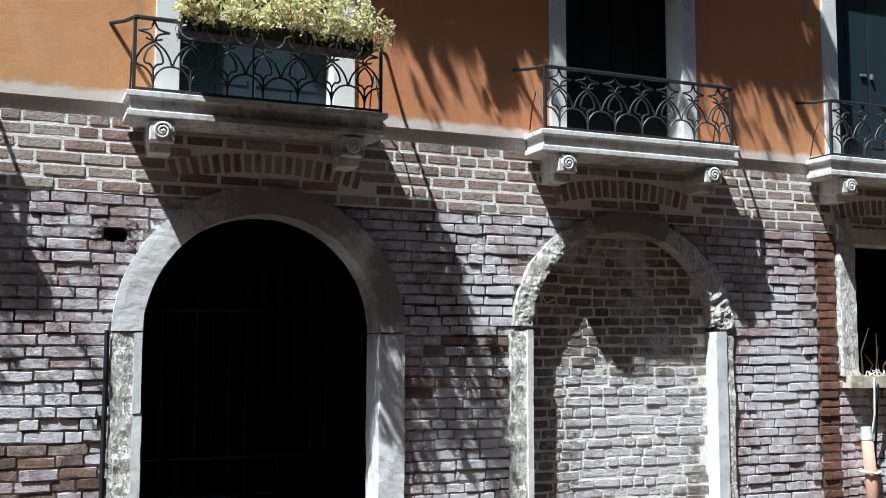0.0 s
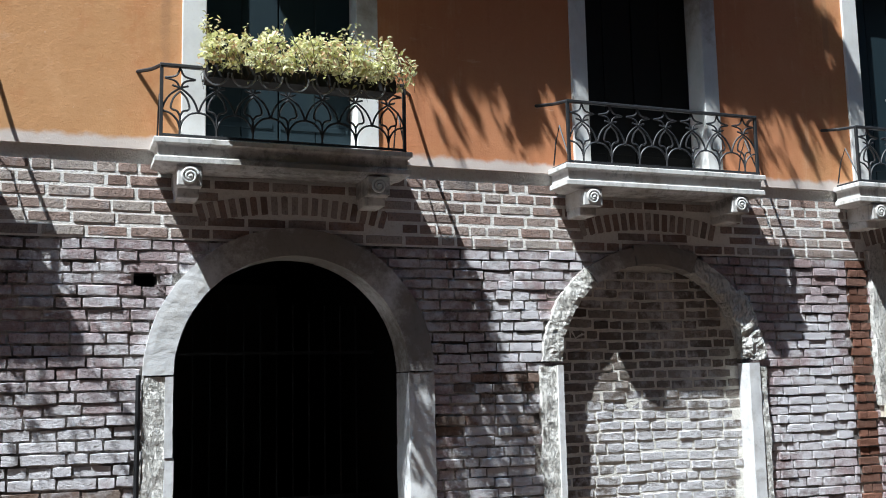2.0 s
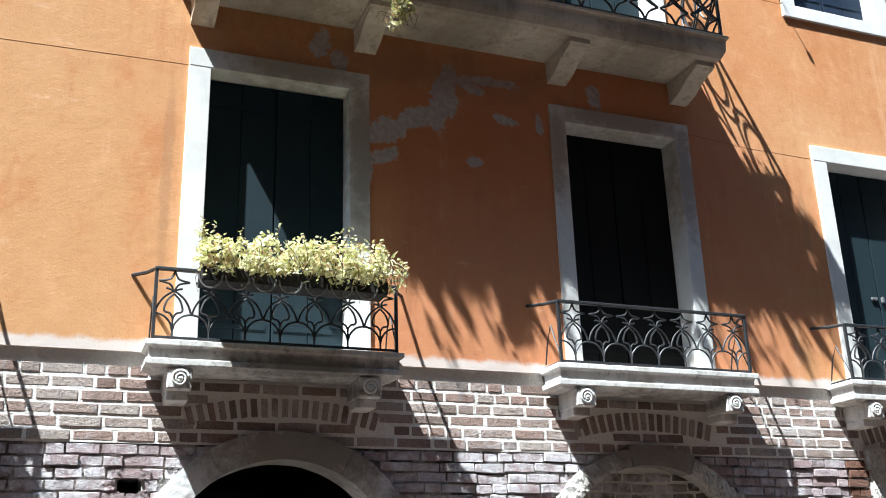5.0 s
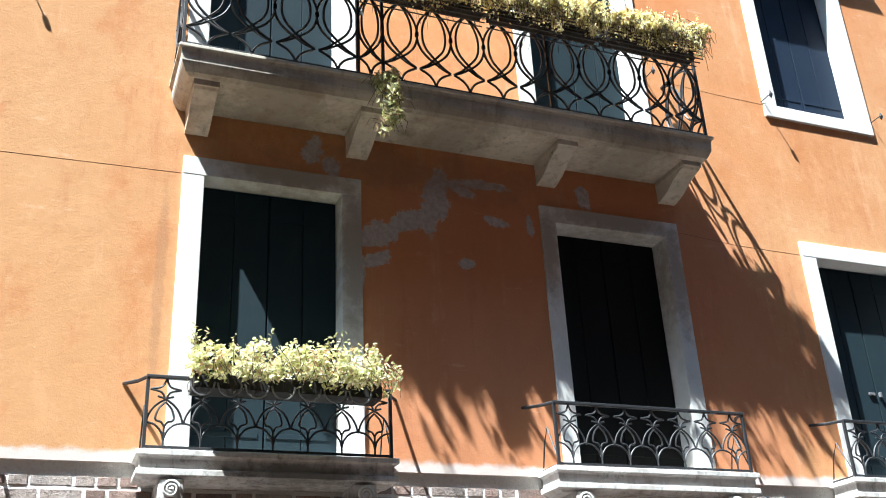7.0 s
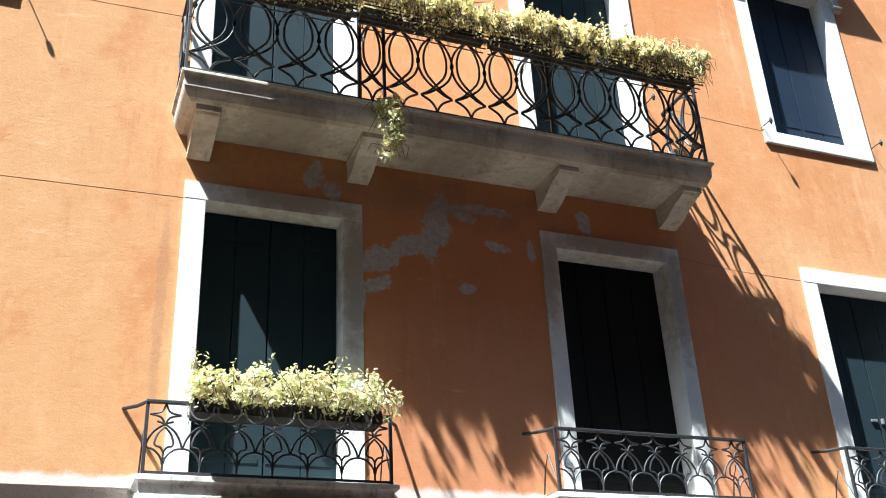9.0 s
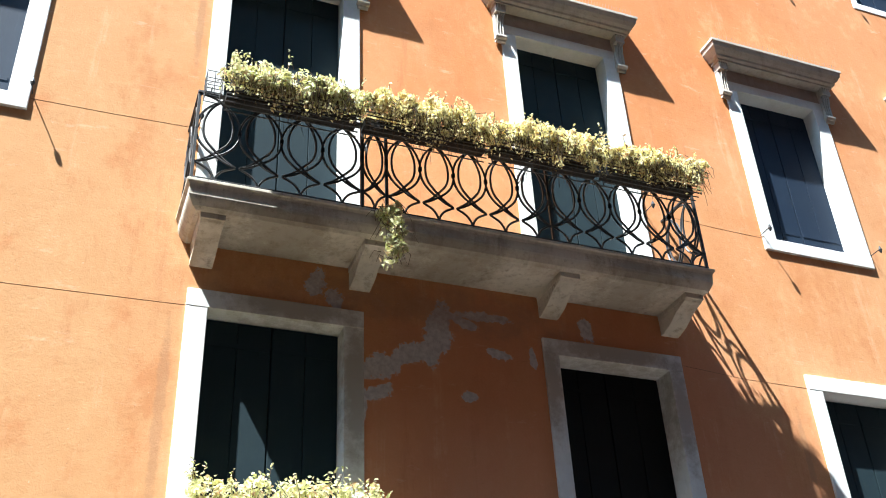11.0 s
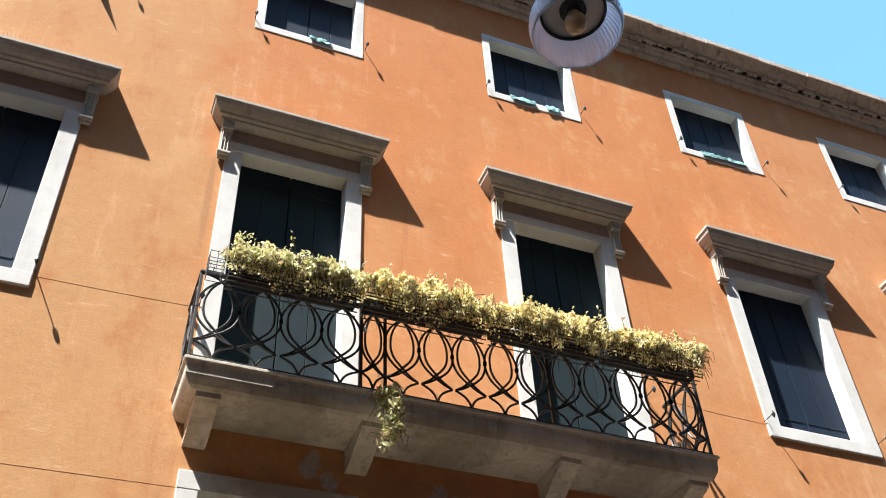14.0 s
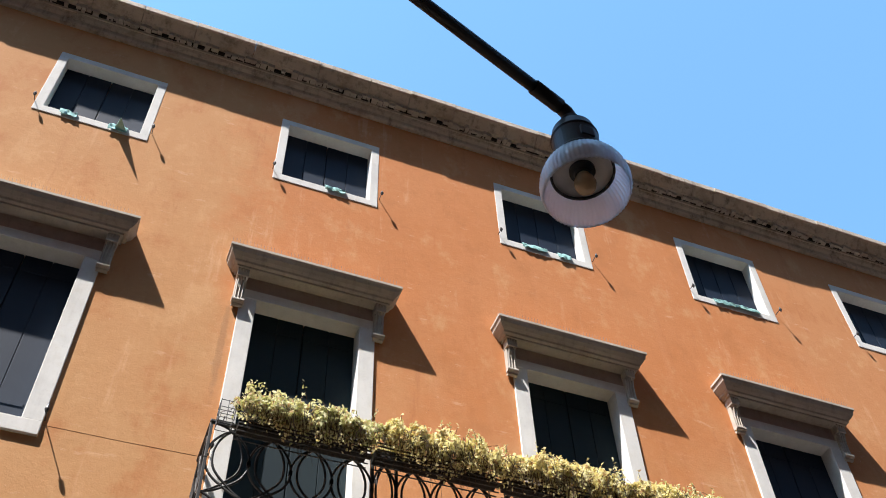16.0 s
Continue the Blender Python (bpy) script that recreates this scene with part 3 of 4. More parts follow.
def stone_frame(parent, x0, x1, z0, z1, jamb, head, sill, deep=0.17, proud=0.022):
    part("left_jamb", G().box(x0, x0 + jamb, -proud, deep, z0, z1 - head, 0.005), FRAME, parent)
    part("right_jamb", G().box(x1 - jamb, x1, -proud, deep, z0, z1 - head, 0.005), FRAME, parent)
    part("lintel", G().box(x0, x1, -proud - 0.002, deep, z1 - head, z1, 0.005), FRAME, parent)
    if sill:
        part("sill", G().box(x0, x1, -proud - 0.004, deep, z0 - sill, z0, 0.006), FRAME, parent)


for i, (a, b) in enumerate(COLS):
    w = thing("window_door", "tall balcony door with white stone surround and closed dark teal shutters", "window", "first floor balcony doors", ((a + b) / 2, 0, 3.12))
    w.location = (0, 0, 0)
    j = 0.14 if i == 2 else 0.158
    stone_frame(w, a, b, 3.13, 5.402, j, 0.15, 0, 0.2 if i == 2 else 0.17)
    shutters(w, a + j, b - j, 3.13, 5.25, 0.19 if i == 2 else 0.15, low=i != 2, paint=BLACK_DOOR if i == 2 else SHUTTER)


def hood(i, a, b):
    """The stone hood with its two scrolled consoles, frieze and bird spikes."""
    c = (a + b) / 2
    h = thing("window_hood", "grey stone window hood on two scrolled consoles", "window hood", "second floor window hoods")
    x0, x1 = a - 0.205, b + 0.215
    part("cornice_shelf", G().returned([(0.235, 9.375), (0.235, 9.345), (0.222, 9.33), (0.215, 9.29), (0.19, 9.25), (0.165, 9.225), (0.16, 9.2), (0.13, 9.19), (0.13, 9.165)], x0, x1), HOOD, h)
    part("frieze", G().box(a + 0.02, b - 0.02, -0.012, 0.02, 8.985, 9.168), FRIEZE, h, "greyish pink rendered frieze panel")
    for cx in (a - 0.025, b + 0.025):
        k = part("console", G().box(cx - 0.056, cx + 0.056, -0.115, 0.0, 9.06, 9.166, 0.006).box(cx - 0.051, cx + 0.051, -0.06, 0.0, 8.75, 9.07, 0.006), HOOD, h)
        for s in (-0.03, 0.0, 0.03):
            part("flute", G().tube([(cx + s, -0.062, 8.78), (cx + s, -0.066, 8.93), (cx + s, -0.095, 9.06), (cx + s, -0.118, 9.15)], 0.008, 5), HOOD, k)
        part("scroll", G().tube([(cx - 0.06, -0.05, 8.76), (cx + 0.06, -0.05, 8.76)], 0.03, 12), HOOD, k)
        part("foot", G().tube([(cx - 0.052, -0.03, 8.72), (cx + 0.052, -0.03, 8.72)], 0.022, 10), HOOD, k)
    g = G()
    n = int((x1 - x0) / 0.035)
    for j in range(n):
        x = x0 + 0.02 + j * (x1 - x0 - 0.04) / n
        for lean in (-0.04, 0.03):
            g.tube([(x, -0.19, 9.37), (x + lean * 0.3, -0.19 + lean, 9.445)], 0.0013, 3)
    part("bird_spikes", g, SPIKE, h, "row of thin wire bird spikes", kind="stuff")
    return h


for i, (a, b) in enumerate(UPPER):
    tall = i in (1, 2)
    w = thing("window_shuttered", "second floor window with white stone surround and closed dark %s shutters" % ("teal" if tall else "blue"), "window", "second floor windows")
    bottom = 5.99 if tall else 6.9
    stone_frame(w, a, b, bottom, 8.985, 0.16, 0.12, 0 if tall else 0.14)
    shutters(w, a + 0.16, b - 0.16, bottom, 8.87, 0.15, low="bar", paint=SHUTTER if tall else NAVY)
    hood(i, a, b)

for i, (a, b) in enumerate(ATTIC):
    w = thing("attic_window", "small square attic window with white stone frame and dark shutters", "window", "attic windows")
    stone_frame(w, a, b, 11.04, 12.19, 0.1, 0.095, 0.11, 0.17, 0.005)
    shutters(w, a + 0.1, b - 0.1, 11.04, 12.1, 0.145, low=False, paint=NAVY, straps=False)


def holdback(x, z, reach=0.15):
    """An iron shutter catch that stands out from the wall, with a small pear-shaped end."""
    h = thing("shutter_catch", "small dark iron shutter catch fixed in the stucco", "shutter catch", "iron shutter catches")
    part("rod", G().tube([(x, 0.01, z), (x, -reach * 0.75, z + 0.004), (x, -reach, z)], 0.005, 5), IRON, h)
    part("pear", G().lathe([(0.0005, -0.05), (0.012, -0.03), (0.02, -0.005), (0.012, 0.02), (0.0005, 0.045)], (x, -reach, z), 8), IRON, h)
    return h


for a, b in UPPER:
    holdback(a - 0.012, 6.93), holdback(b + 0.012, 6.93)
for a, b in ATTIC:
    holdback(a - 0.012, 11.1, 0.085), holdback(b + 0.02, 11.1, 0.105)


def crumpled_cloth(x0, x1, z, drop):
    g = G()
    n, m = 14, 5
    v = []
    for i in range(n + 1):
        for j in range(m + 1):
            x = x0 + (x1 - x0) * i / n
            t = j / m
            y = 0.05 - 0.082 * min(1.0, t / 0.5)
            q = Vector((x * 17, t * 3, z))
            v.append((x + 0.01 * noise.noise(q), y + 0.012 * noise.noise(q * 1.7), z + 0.022 - max(0, t - 0.45) * drop * 2.5 + 0.03 * noise.noise(q * 1.3)))
    g.add(v, [(i * (m + 1) + j, (i + 1) * (m + 1) + j, (i + 1) * (m + 1) + j + 1, i * (m + 1) + j + 1) for i in range(n) for j in range(m)])
    ob = solid("cloth_strip", g, TEAL_CLOTH, "crumpled pale teal netting lying on the attic sill", "cloth", "teal cloths on attic sills")
    s = ob.modifiers.new("thickness", "SOLIDIFY")
    s.thickness = 0.006


for a, b, d in ((-1.58, -1.4, 0.06), (-1.06, -0.86, 0.09), (1.38, 1.62, 0.05), (3.86, 4.18, 0.06), (4.33, 4.5, 0.07), (6.52, 6.8, 0.06), (6.8, 7.2, 0.05)):
    crumpled_cloth(a, b, 11.035, d)

g = G().add([(-1.0, -0.012, 10.985), (-0.86, -0.012, 10.97), (-0.945, -0.2, 10.945), (-1.0, -0.012, 10.979), (-0.86, -0.012, 10.964), (-0.945, -0.2, 10.939)],
            [(0, 1, 2), (5, 4, 3), (0, 3, 4, 1), (1, 4, 5, 2), (2, 5, 3, 0)])
solid("cloth_corner", g, TEAL_CLOTH, "stiff corner of pale teal netting sticking out from the attic sill", "cloth", "teal cloths on attic sills")

# thin cables that run along the stucco
for pts in ([(LEFT, 5.24), (-0.5, 5.243), (0.7, 5.262)], [(-0.64, 6.885), (0.0, 6.89), (0.62, 6.905)], [(5.1, 6.94), (5.7, 6.91), (6.23, 6.9)], [(4.96, 5.33), (5.6, 5.28), (6.31, 5.27)]):
    solid("wall_cable", G().tube([(x, 0.001, z) for x, z in pts], 0.0028, 6), CABLE, "thin faded cable clipped along the stucco", "cable", "wall cables")


# ---- balconies ----
def star(g, cx, cz, hx, hz, y, r):
    """A four-pointed star with hollow sides."""
    p = [(cx, cz + hz), (cx + hx, cz), (cx, cz - hz), (cx - hx, cz)]
    for i in range(4):
        a, b = Vector(p[i]), Vector(p[(i + 1) % 4])
        m = (a + b) / 2 * 0.55 + Vector((cx, cz)) * 0.45
        g.tube(curve_pts([a, m, b], y, 5), r, 5)


def small_panel(cx, z, w, h, y):
    """One bay of the low railing: a round arch, a bell and a star."""
    g, r = G(), 0.0072
    f = lambda *q: [(cx + a * w, z + b * h) for a, b in q]
    g.tube([(cx, y, z), (cx, y, z + 0.3 * h)], r, 5)
    for s in (-1, 1):
        g.tube(curve_pts(f((0.0, 0.1), (s * 0.07, 0.22), (s * 0.25, 0.32), (s * 0.5, 0.36)), y, 5), r, 5)
        g.tube(curve_pts(f((0.0, 0.66), (s * 0.17, 0.56), (s * 0.25, 0.43), (s * 0.21, 0.38)), y, 5), r, 5)
        g.tube(curve_pts(f((s * 0.21, 0.38), (s * 0.08, 0.36), (0.0, 0.29)), y, 4), r, 5)
        g.tube(curve_pts(f((s * -0.22, 0.74), (0.0, 0.7), (s * 0.26, 0.6), (s * 0.41, 0.48), (s * 0.5, 0.34)), y, 5), r, 5)
    star(g, cx, z + 0.84 * h, 0.42 * w, 0.16 * h, y, r)
    return g


def iron_label(shade):
    return "low wrought iron railing of arches and stars, " + shade


def small_balcony(x0, x1, shade, only=()):
    """A shallow stone slab on two scrolled brackets, and its low railing. x0, x1: the ends of the railing."""
    c = 0.045
    slab = thing("balcony_slab", "weathered grey stone balconette slab with moulded edge", "balcony", "small balconies")
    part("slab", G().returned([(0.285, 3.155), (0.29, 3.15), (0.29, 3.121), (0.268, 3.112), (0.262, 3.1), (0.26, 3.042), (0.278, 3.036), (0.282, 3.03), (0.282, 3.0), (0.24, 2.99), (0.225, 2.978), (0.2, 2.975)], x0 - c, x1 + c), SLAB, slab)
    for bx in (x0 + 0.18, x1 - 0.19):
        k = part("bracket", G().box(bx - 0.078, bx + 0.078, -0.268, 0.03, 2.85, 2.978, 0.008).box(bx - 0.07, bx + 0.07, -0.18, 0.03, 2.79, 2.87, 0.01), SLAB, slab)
        pts = []
        for i in range(40):
            a = i * 0.36
            rr = 0.056 - 0.00125 * i
            pts.append((bx + rr * math.cos(a), -0.274, 2.913 + rr * math.sin(a)))
        part("scroll", G().tube(pts, 0.0095, 6), FRAME, k, smooth=True)
        part("scroll_eye", G().lathe([(0.0005, -0.014), (0.01, -0.008), (0.014, 0), (0.01, 0.008), (0.0005, 0.014)], (bx, -0.274, 2.913), 10), FRAME, k)
    rail = thing("balcony_railing", iron_label(shade), "railing", "small balcony railings")
    y, z0, z1 = -0.255, 3.172, 3.625
    m = IRON
    part("bottom_bar", G().box(x0, x1, y - 0.008, y + 0.008, z0 - 0.006, z0 + 0.01, 0.002), m, rail)
    part("handrail", G().box(x0 - 0.012, x1 + 0.012, y - 0.016, y + 0.016, z1 - 0.012, z1 + 0.012, 0.005), m, rail)
    for px in (x0, x1):
        part("corner_post", G().box(px - 0.011, px + 0.011, y - 0.011, y + 0.011, 3.15, z1, 0.002), m, rail)
    n = 7
    w = (x1 - x0) / n
    for i in range(n):
        part("scrollwork", small_panel(x0 + (i + 0.5) * w, z0, w, z1 - z0 - 0.012, y), m, rail)
    for px, s in ((x0, -1), (x1, 1)):
        wx = px + s * 0.13
        part("wall_tie", G().tube([(px, y, z1), (px + s * 0.05, -0.12, z1 + 0.008), (wx, 0.0, z1 + 0.02), (wx, 0.02, z1 + 0.02)], 0.0125, 6), m, rail)
        part("side_bar", G().tube([(px, y, z0), (px, 0.0, z0)], 0.008, 6), m, rail)
        part("side_scroll", G().tube([(px, y, z0 + 0.02), (px, -0.12, z0 + 0.3), (px, -0.06, z0 + 0.2), (px, -0.01, z0 + 0.02)], 0.006, 5), m, rail)
    return slab, rail


small_balcony(-2.2, -0.57, "black")
small_balcony(0.557, 2.17, "black, bearing a trough")
small_balcony(3.437, 5.107, "worn grey")
small_balcony(6.128, 7.8, "black")
small_balcony(8.75, 10.42, "black")


def long_balcony():
    x0, x1, d = 0.595, 5.06, 0.54
    s = thing("long_balcony_slab", "long weathered stone balcony slab with stained soffit", "balcony")
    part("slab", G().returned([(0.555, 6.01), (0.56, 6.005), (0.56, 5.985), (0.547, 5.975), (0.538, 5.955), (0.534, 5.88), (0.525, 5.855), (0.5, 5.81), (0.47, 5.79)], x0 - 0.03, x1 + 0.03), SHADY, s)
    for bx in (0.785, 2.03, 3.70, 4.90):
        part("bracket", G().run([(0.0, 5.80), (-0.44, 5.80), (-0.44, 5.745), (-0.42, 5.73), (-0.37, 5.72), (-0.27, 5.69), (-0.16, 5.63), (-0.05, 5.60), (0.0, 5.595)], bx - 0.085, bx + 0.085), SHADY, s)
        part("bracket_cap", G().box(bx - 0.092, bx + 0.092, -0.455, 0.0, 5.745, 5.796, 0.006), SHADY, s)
    rail = thing("long_balcony_railing", "black wrought iron balcony railing of linked ovals and stars", "railing")
    y, z0, z1 = -0.5, 6.05, 6.86
    r = 0.0102
    part("bottom_bar", G().box(x0, x1, y - 0.01, y + 0.01, z0 - 0.008, z0 + 0.008, 0.002), IRON, rail)
    part("handrail", G().box(x0 - 0.015, x1 + 0.015, y - 0.02, y + 0.02, z1 - 0.012, z1 + 0.012, 0.005), IRON, rail)

    def bay(cx, w, at, turn=False):
        g = G()
        cz, rz = z0 + 0.475, 0.325
        lines = []
        for sgn in (-1, 1):
            outer = [(-0.45, 0.8), (-0.2, 0.785), (0.0, 0.752), (0.2, 0.7), (0.37, 0.632), (0.475, 0.55), (0.505, 0.475), (0.475, 0.398), (0.37, 0.325), (0.2, 0.267), (0.0, 0.222), (-0.22, 0.178), (-0.45, 0.148)]
            inner = [(0.0, 0.745), (0.12, 0.705), (0.24, 0.64), (0.32, 0.56), (0.34, 0.49), (0.32, 0.415), (0.24, 0.35), (0.12, 0.302), (0.0, 0.262), (-0.22, 0.195), (-0.45, 0.148)]
            foot = [(0.45, 0.145), (0.2, 0.102), (0.07, 0.055), (0.0, 0.0)]
            for way in (outer, inner, foot):
                lines.append(curve_pts([(cx + sgn * p * w, z0 + q) for p, q in way], 0, 4))
        for ln in lines:
            g.tube([((p[0], at, p[2]) if not turn else (at, p[0], p[2])) for p in ln], r, 5)
        for kx in (cx - 0.5 * w, cx + 0.5 * w):
            if turn:
                g.box(at - 0.012, at + 0.012, kx - 0.014, kx + 0.014, cz - 0.02, cz + 0.02, 0.003)
            else:
                g.box(kx - 0.014, kx + 0.014, at - 0.012, at + 0.012, cz - 0.02, cz + 0.02, 0.003)
        return g

    posts = [x0, 1.905, 2.105, 3.56, x1]
    counts = [4, 1, 5, 5]
    for px in posts:
        part("post", G().box(px - 0.012, px + 0.012, y - 0.012, y + 0.012, 6.008, z1, 0.002), IRON, rail)
    for a, b, n in zip(posts, posts[1:], counts):
        w = (b - a) / n
        for i in range(n):
            part("oval_panel", bay(a + (i + 0.5) * w, w, y), IRON, rail)
    for px in (x0, x1):
        part("side_handrail", G().box(px - 0.015, px + 0.015, y, 0.02, z1 - 0.012, z1 + 0.012, 0.004), IRON, rail)
        part("side_bottom_bar", G().box(px - 0.008, px + 0.008, y, 0.02, z0 - 0.008, z0 + 0.008, 0.002), IRON, rail)
        for j in range(2):
            part("side_oval_panel", bay(y + 0.125 + 0.25 * j, 0.25, px, True), IRON, rail)


long_balcony()


# ---- plants ----
def leaf_cloud(name, label, parent, blobs, count, size, material, seed, stems=60, droop=0.15, shoots=0):
    """Many small bent leaves round a handful of uneven shoots, with dry stems hanging below. blobs: (x, y, z, rx, ry, rz)."""
    rnd = random.Random(seed)
    g, st = G(), G()
    total = sum(b[3] * b[5] for b in blobs)
    for bx, by, bz, rx, ry, rz in blobs:
        for _ in range(int(count * rx * rz / total)):
            d = Vector((rnd.gauss(0, 1), rnd.gauss(0, 1), rnd.gauss(0, 1))).normalized() * rnd.random() ** 0.42
            p = Vector((bx + d.x * rx, by + d.y * ry, bz + d.z * rz))
            k = noise.noise(p * 8 + Vector((seed, 0, 0)))
            if k < -0.02 and rnd.random() < 0.92:
                continue
            p.z += 0.09 * k
            s = size * rnd.uniform(0.6, 1.25)
            m = Euler((rnd.uniform(-1.0, 1.0), rnd.uniform(-1.0, 1.0), rnd.uniform(0, 6.28))).to_matrix()
            pts = [(-0.9, 0, 0), (-0.3, 0.42, 0.14), (0.45, 0.36, 0.1), (1.0, 0, -0.12), (0.45, -0.36, 0.1), (-0.3, -0.42, 0.14), (0.0, 0, 0.0)]
            g.add([p + m @ (Vector(q) * s) for q in pts], [(0, 6, 1), (1, 6, 2), (2, 6, 3), (3, 6, 4), (4, 6, 5), (5, 6, 0)])
        for _ in range(int(stems * rx * rz / total)):
            x, yy = bx + rnd.uniform(-rx, rx), by + rnd.uniform(-ry, ry)
            z = bz + rnd.uniform(-0.3, 0.6) * rz
            e = Vector((x + rnd.uniform(-0.1, 0.1), yy + rnd.uniform(-0.07, 0.03), bz - rz * rnd.uniform(0.6, 1.0) - droop * rnd.random()))
            st.tube([(x, yy, z), ((x + e.x) / 2 + rnd.uniform(-0.03, 0.03), (yy + e.y) / 2 - 0.03, (z + e.z) / 2 + 0.02), e], [0.003, 0.0025, 0.0015], 3)
    for _ in range(shoots):
        bx, by, bz, rx, ry, rz = rnd.choice(blobs)
        root = Vector((bx + rnd.uniform(-rx, rx) * 0.9, by + rnd.uniform(-ry, ry) * 0.8, bz + rz * 0.5))
        tip = root + Vector((rnd.uniform(-0.07, 0.07), rnd.uniform(-0.06, 0.03), rz * 0.4 + rnd.uniform(0.02, 0.09)))
        st.tube([root, root.lerp(tip, 0.5) + Vector((0.01, 0, 0)), tip], [0.003, 0.0025, 0.0015], 3)
        for q in range(7):
            p = root.lerp(tip, 0.25 + 0.125 * q)
            m = Euler((rnd.uniform(-0.9, 0.9), rnd.uniform(-0.9, 0.9), rnd.uniform(0, 6.28))).to_matrix()
            s = size * rnd.uniform(0.55, 0.95)
            p = p + m @ Vector((s * 0.8, 0, 0))
            g.add([p + m @ (Vector(w) * s) for w in ((-0.9, 0, 0), (-0.3, 0.42, 0.14), (0.45, 0.36, 0.1), (1.0, 0, -0.12), (0.45, -0.36, 0.1), (-0.3, -0.42, 0.14))], [(0, 1, 2, 3), (0, 3, 4, 5)])
    part("foliage", g, material, parent, label, kind="stuff")
    if st.v:
        part("stem_tangle", st, STEM, parent, "dry brown stems", kind="stuff")


def trough(name, x0, x1, y0, y1, z0, z1, label, slats=True):
    t = thing(name, label, "planter", "flower troughs")
    inset = 0.09 if slats else 0.0
    part("trough_body", G().box(x0 + 0.01, x1 - 0.01, y0 + inset, y1 - 0.01, z1 - 0.09 if slats else z0, z1 - 0.02, 0.004), TROUGH, t)
    part("soil", G().box(x0 + 0.015, x1 - 0.015, y0 + inset + 0.005, y1 - 0.015, z1 - 0.022, z1 - 0.008), SOIL, t)
    if slats:
        for i in range(5):
            z = z0 + 0.008 + i * (z1 - z0 - 0.02) / 4
            part("strip", G().box(x0, x1, y0 - 0.003, y0 + 0.006, z - 0.005, z + 0.005, 0.0015), IRON, t)
        for i in range(3):
            y = y0 + 0.05 + 0.055 * i
            part("bottom_strip", G().box(x0, x1, y - 0.006, y + 0.006, z0, z0 + 0.006, 0.0015), IRON, t)
    for px in (x0 + 0.05, x1 - 0.05):
        part("hanger", G().tube([(px, y1 - 0.01, z0 + 0.02), (px, y1 + 0.02, z1 + 0.02), (px, y1 + 0.06, z1 - 0.03)], 0.006, 5), IRON, t)
    return t


# trough with pale foliage on the first balconette
t = trough("flower_trough", 0.8, 2.05, -0.49, -0.285, 3.5, 3.6, "dark flower trough full of pale yellow-green foliage", slats=False)
leaf_cloud("plant", "pale yellow-green leaves", t, [(0.92, -0.45, 3.64, 0.17, 0.2, 0.14), (1.15, -0.46, 3.66, 0.22, 0.24, 0.15), (1.45, -0.5, 3.66, 0.24, 0.25, 0.14), (1.75, -0.5, 3.65, 0.25, 0.25, 0.15),
           (2.0, -0.48, 3.63, 0.18, 0.22, 0.13), (1.2, -0.68, 3.56, 0.2, 0.12, 0.06), (1.7, -0.7, 3.56, 0.25, 0.12, 0.06), (2.02, -0.4, 3.8, 0.05, 0.05, 0.08), (0.83, -0.38, 3.78, 0.03, 0.03, 0.08)], 6900, 0.022, LEAF_LIGHT, 3, 130, 0.08, 40)
g = G()
for i in range(7):
    x = 0.86 + 0.17 * i
    g.tube(arc(x, 3.53, 0.075, 0.085, 180, 360, -0.512, 8), 0.006, 5)
part("scalloped_edging", g, IRON_WORN, t, "row of scalloped wire edging")

# troughs along the long balcony
for i, (a, b) in enumerate(((0.77, 1.83), (1.87, 2.95), (2.99, 4.02), (4.06, 5.0))):
    t = trough("flower_trough", a, b, -0.72, -0.53, 6.68, 6.84, "slatted iron flower trough with yellow-green trailing foliage")
    rnd = random.Random(40 + i)
    blobs = []
    n = 6
    for j in range(n):
        x = a + (j + 0.5) * (b - a) / n
        u = abs((j - 2.5) / 2.5)
        top = ((0.17, 0.18, 0.17, 0.13)[i]) * (1.25 - 0.8 * u)
        blobs.append((x, -0.64 + rnd.uniform(-0.05, 0.03), 6.91 + rnd.uniform(-0.01, 0.03), 0.16, 0.17, top + rnd.uniform(0, 0.03)))
        blobs.append((x + 0.05, -0.77, 6.88 + rnd.uniform(-0.04, 0.05), 0.13, 0.07, 0.1))
        if rnd.random() < 0.4:
            blobs.append((x + rnd.uniform(-0.06, 0.06), -0.77, 6.72 + rnd.uniform(-0.03, 0.05), 0.05, 0.04, 0.07))
        blobs.append((x + rnd.uniform(-0.05, 0.05), -0.88 + rnd.uniform(-0.06, 0.05), 6.82, 0.05, 0.1, 0.05))
    fringe, sprig = G(), G()
    for _ in range(150):
        x, y, top = rnd.uniform(a, b), rnd.uniform(-0.80, -0.735), rnd.uniform(6.82, 6.95)
        end = rnd.uniform(6.6, 6.82) if noise.noise(Vector((x * 5, i, 0))) > -0.1 else rnd.uniform(6.74, 6.84)
        dx = rnd.uniform(-0.07, 0.07)
        fringe.tube([(x, y + 0.06, top), (x + dx * 0.4, y - 0.02, (top + end) / 2 + 0.02), (x + dx, y, end)], [0.003, 0.0025, 0.0015], 3)
        for _ in range(6):
            t_ = rnd.random()
            p = Vector((x + dx * t_ + rnd.uniform(-0.02, 0.02), y - 0.01, top + (end - top) * t_))
            m = Euler((rnd.uniform(-1, 1), rnd.uniform(-1, 1), rnd.uniform(0, 6.28))).to_matrix()
            sprig.add([p + m @ (Vector(q) * 0.017) for q in [(-0.9, 0, 0), (0, 0.5, 0.1), (0.9, 0, 0), (0, -0.5, 0.1)]], [(0, 1, 2, 3)])
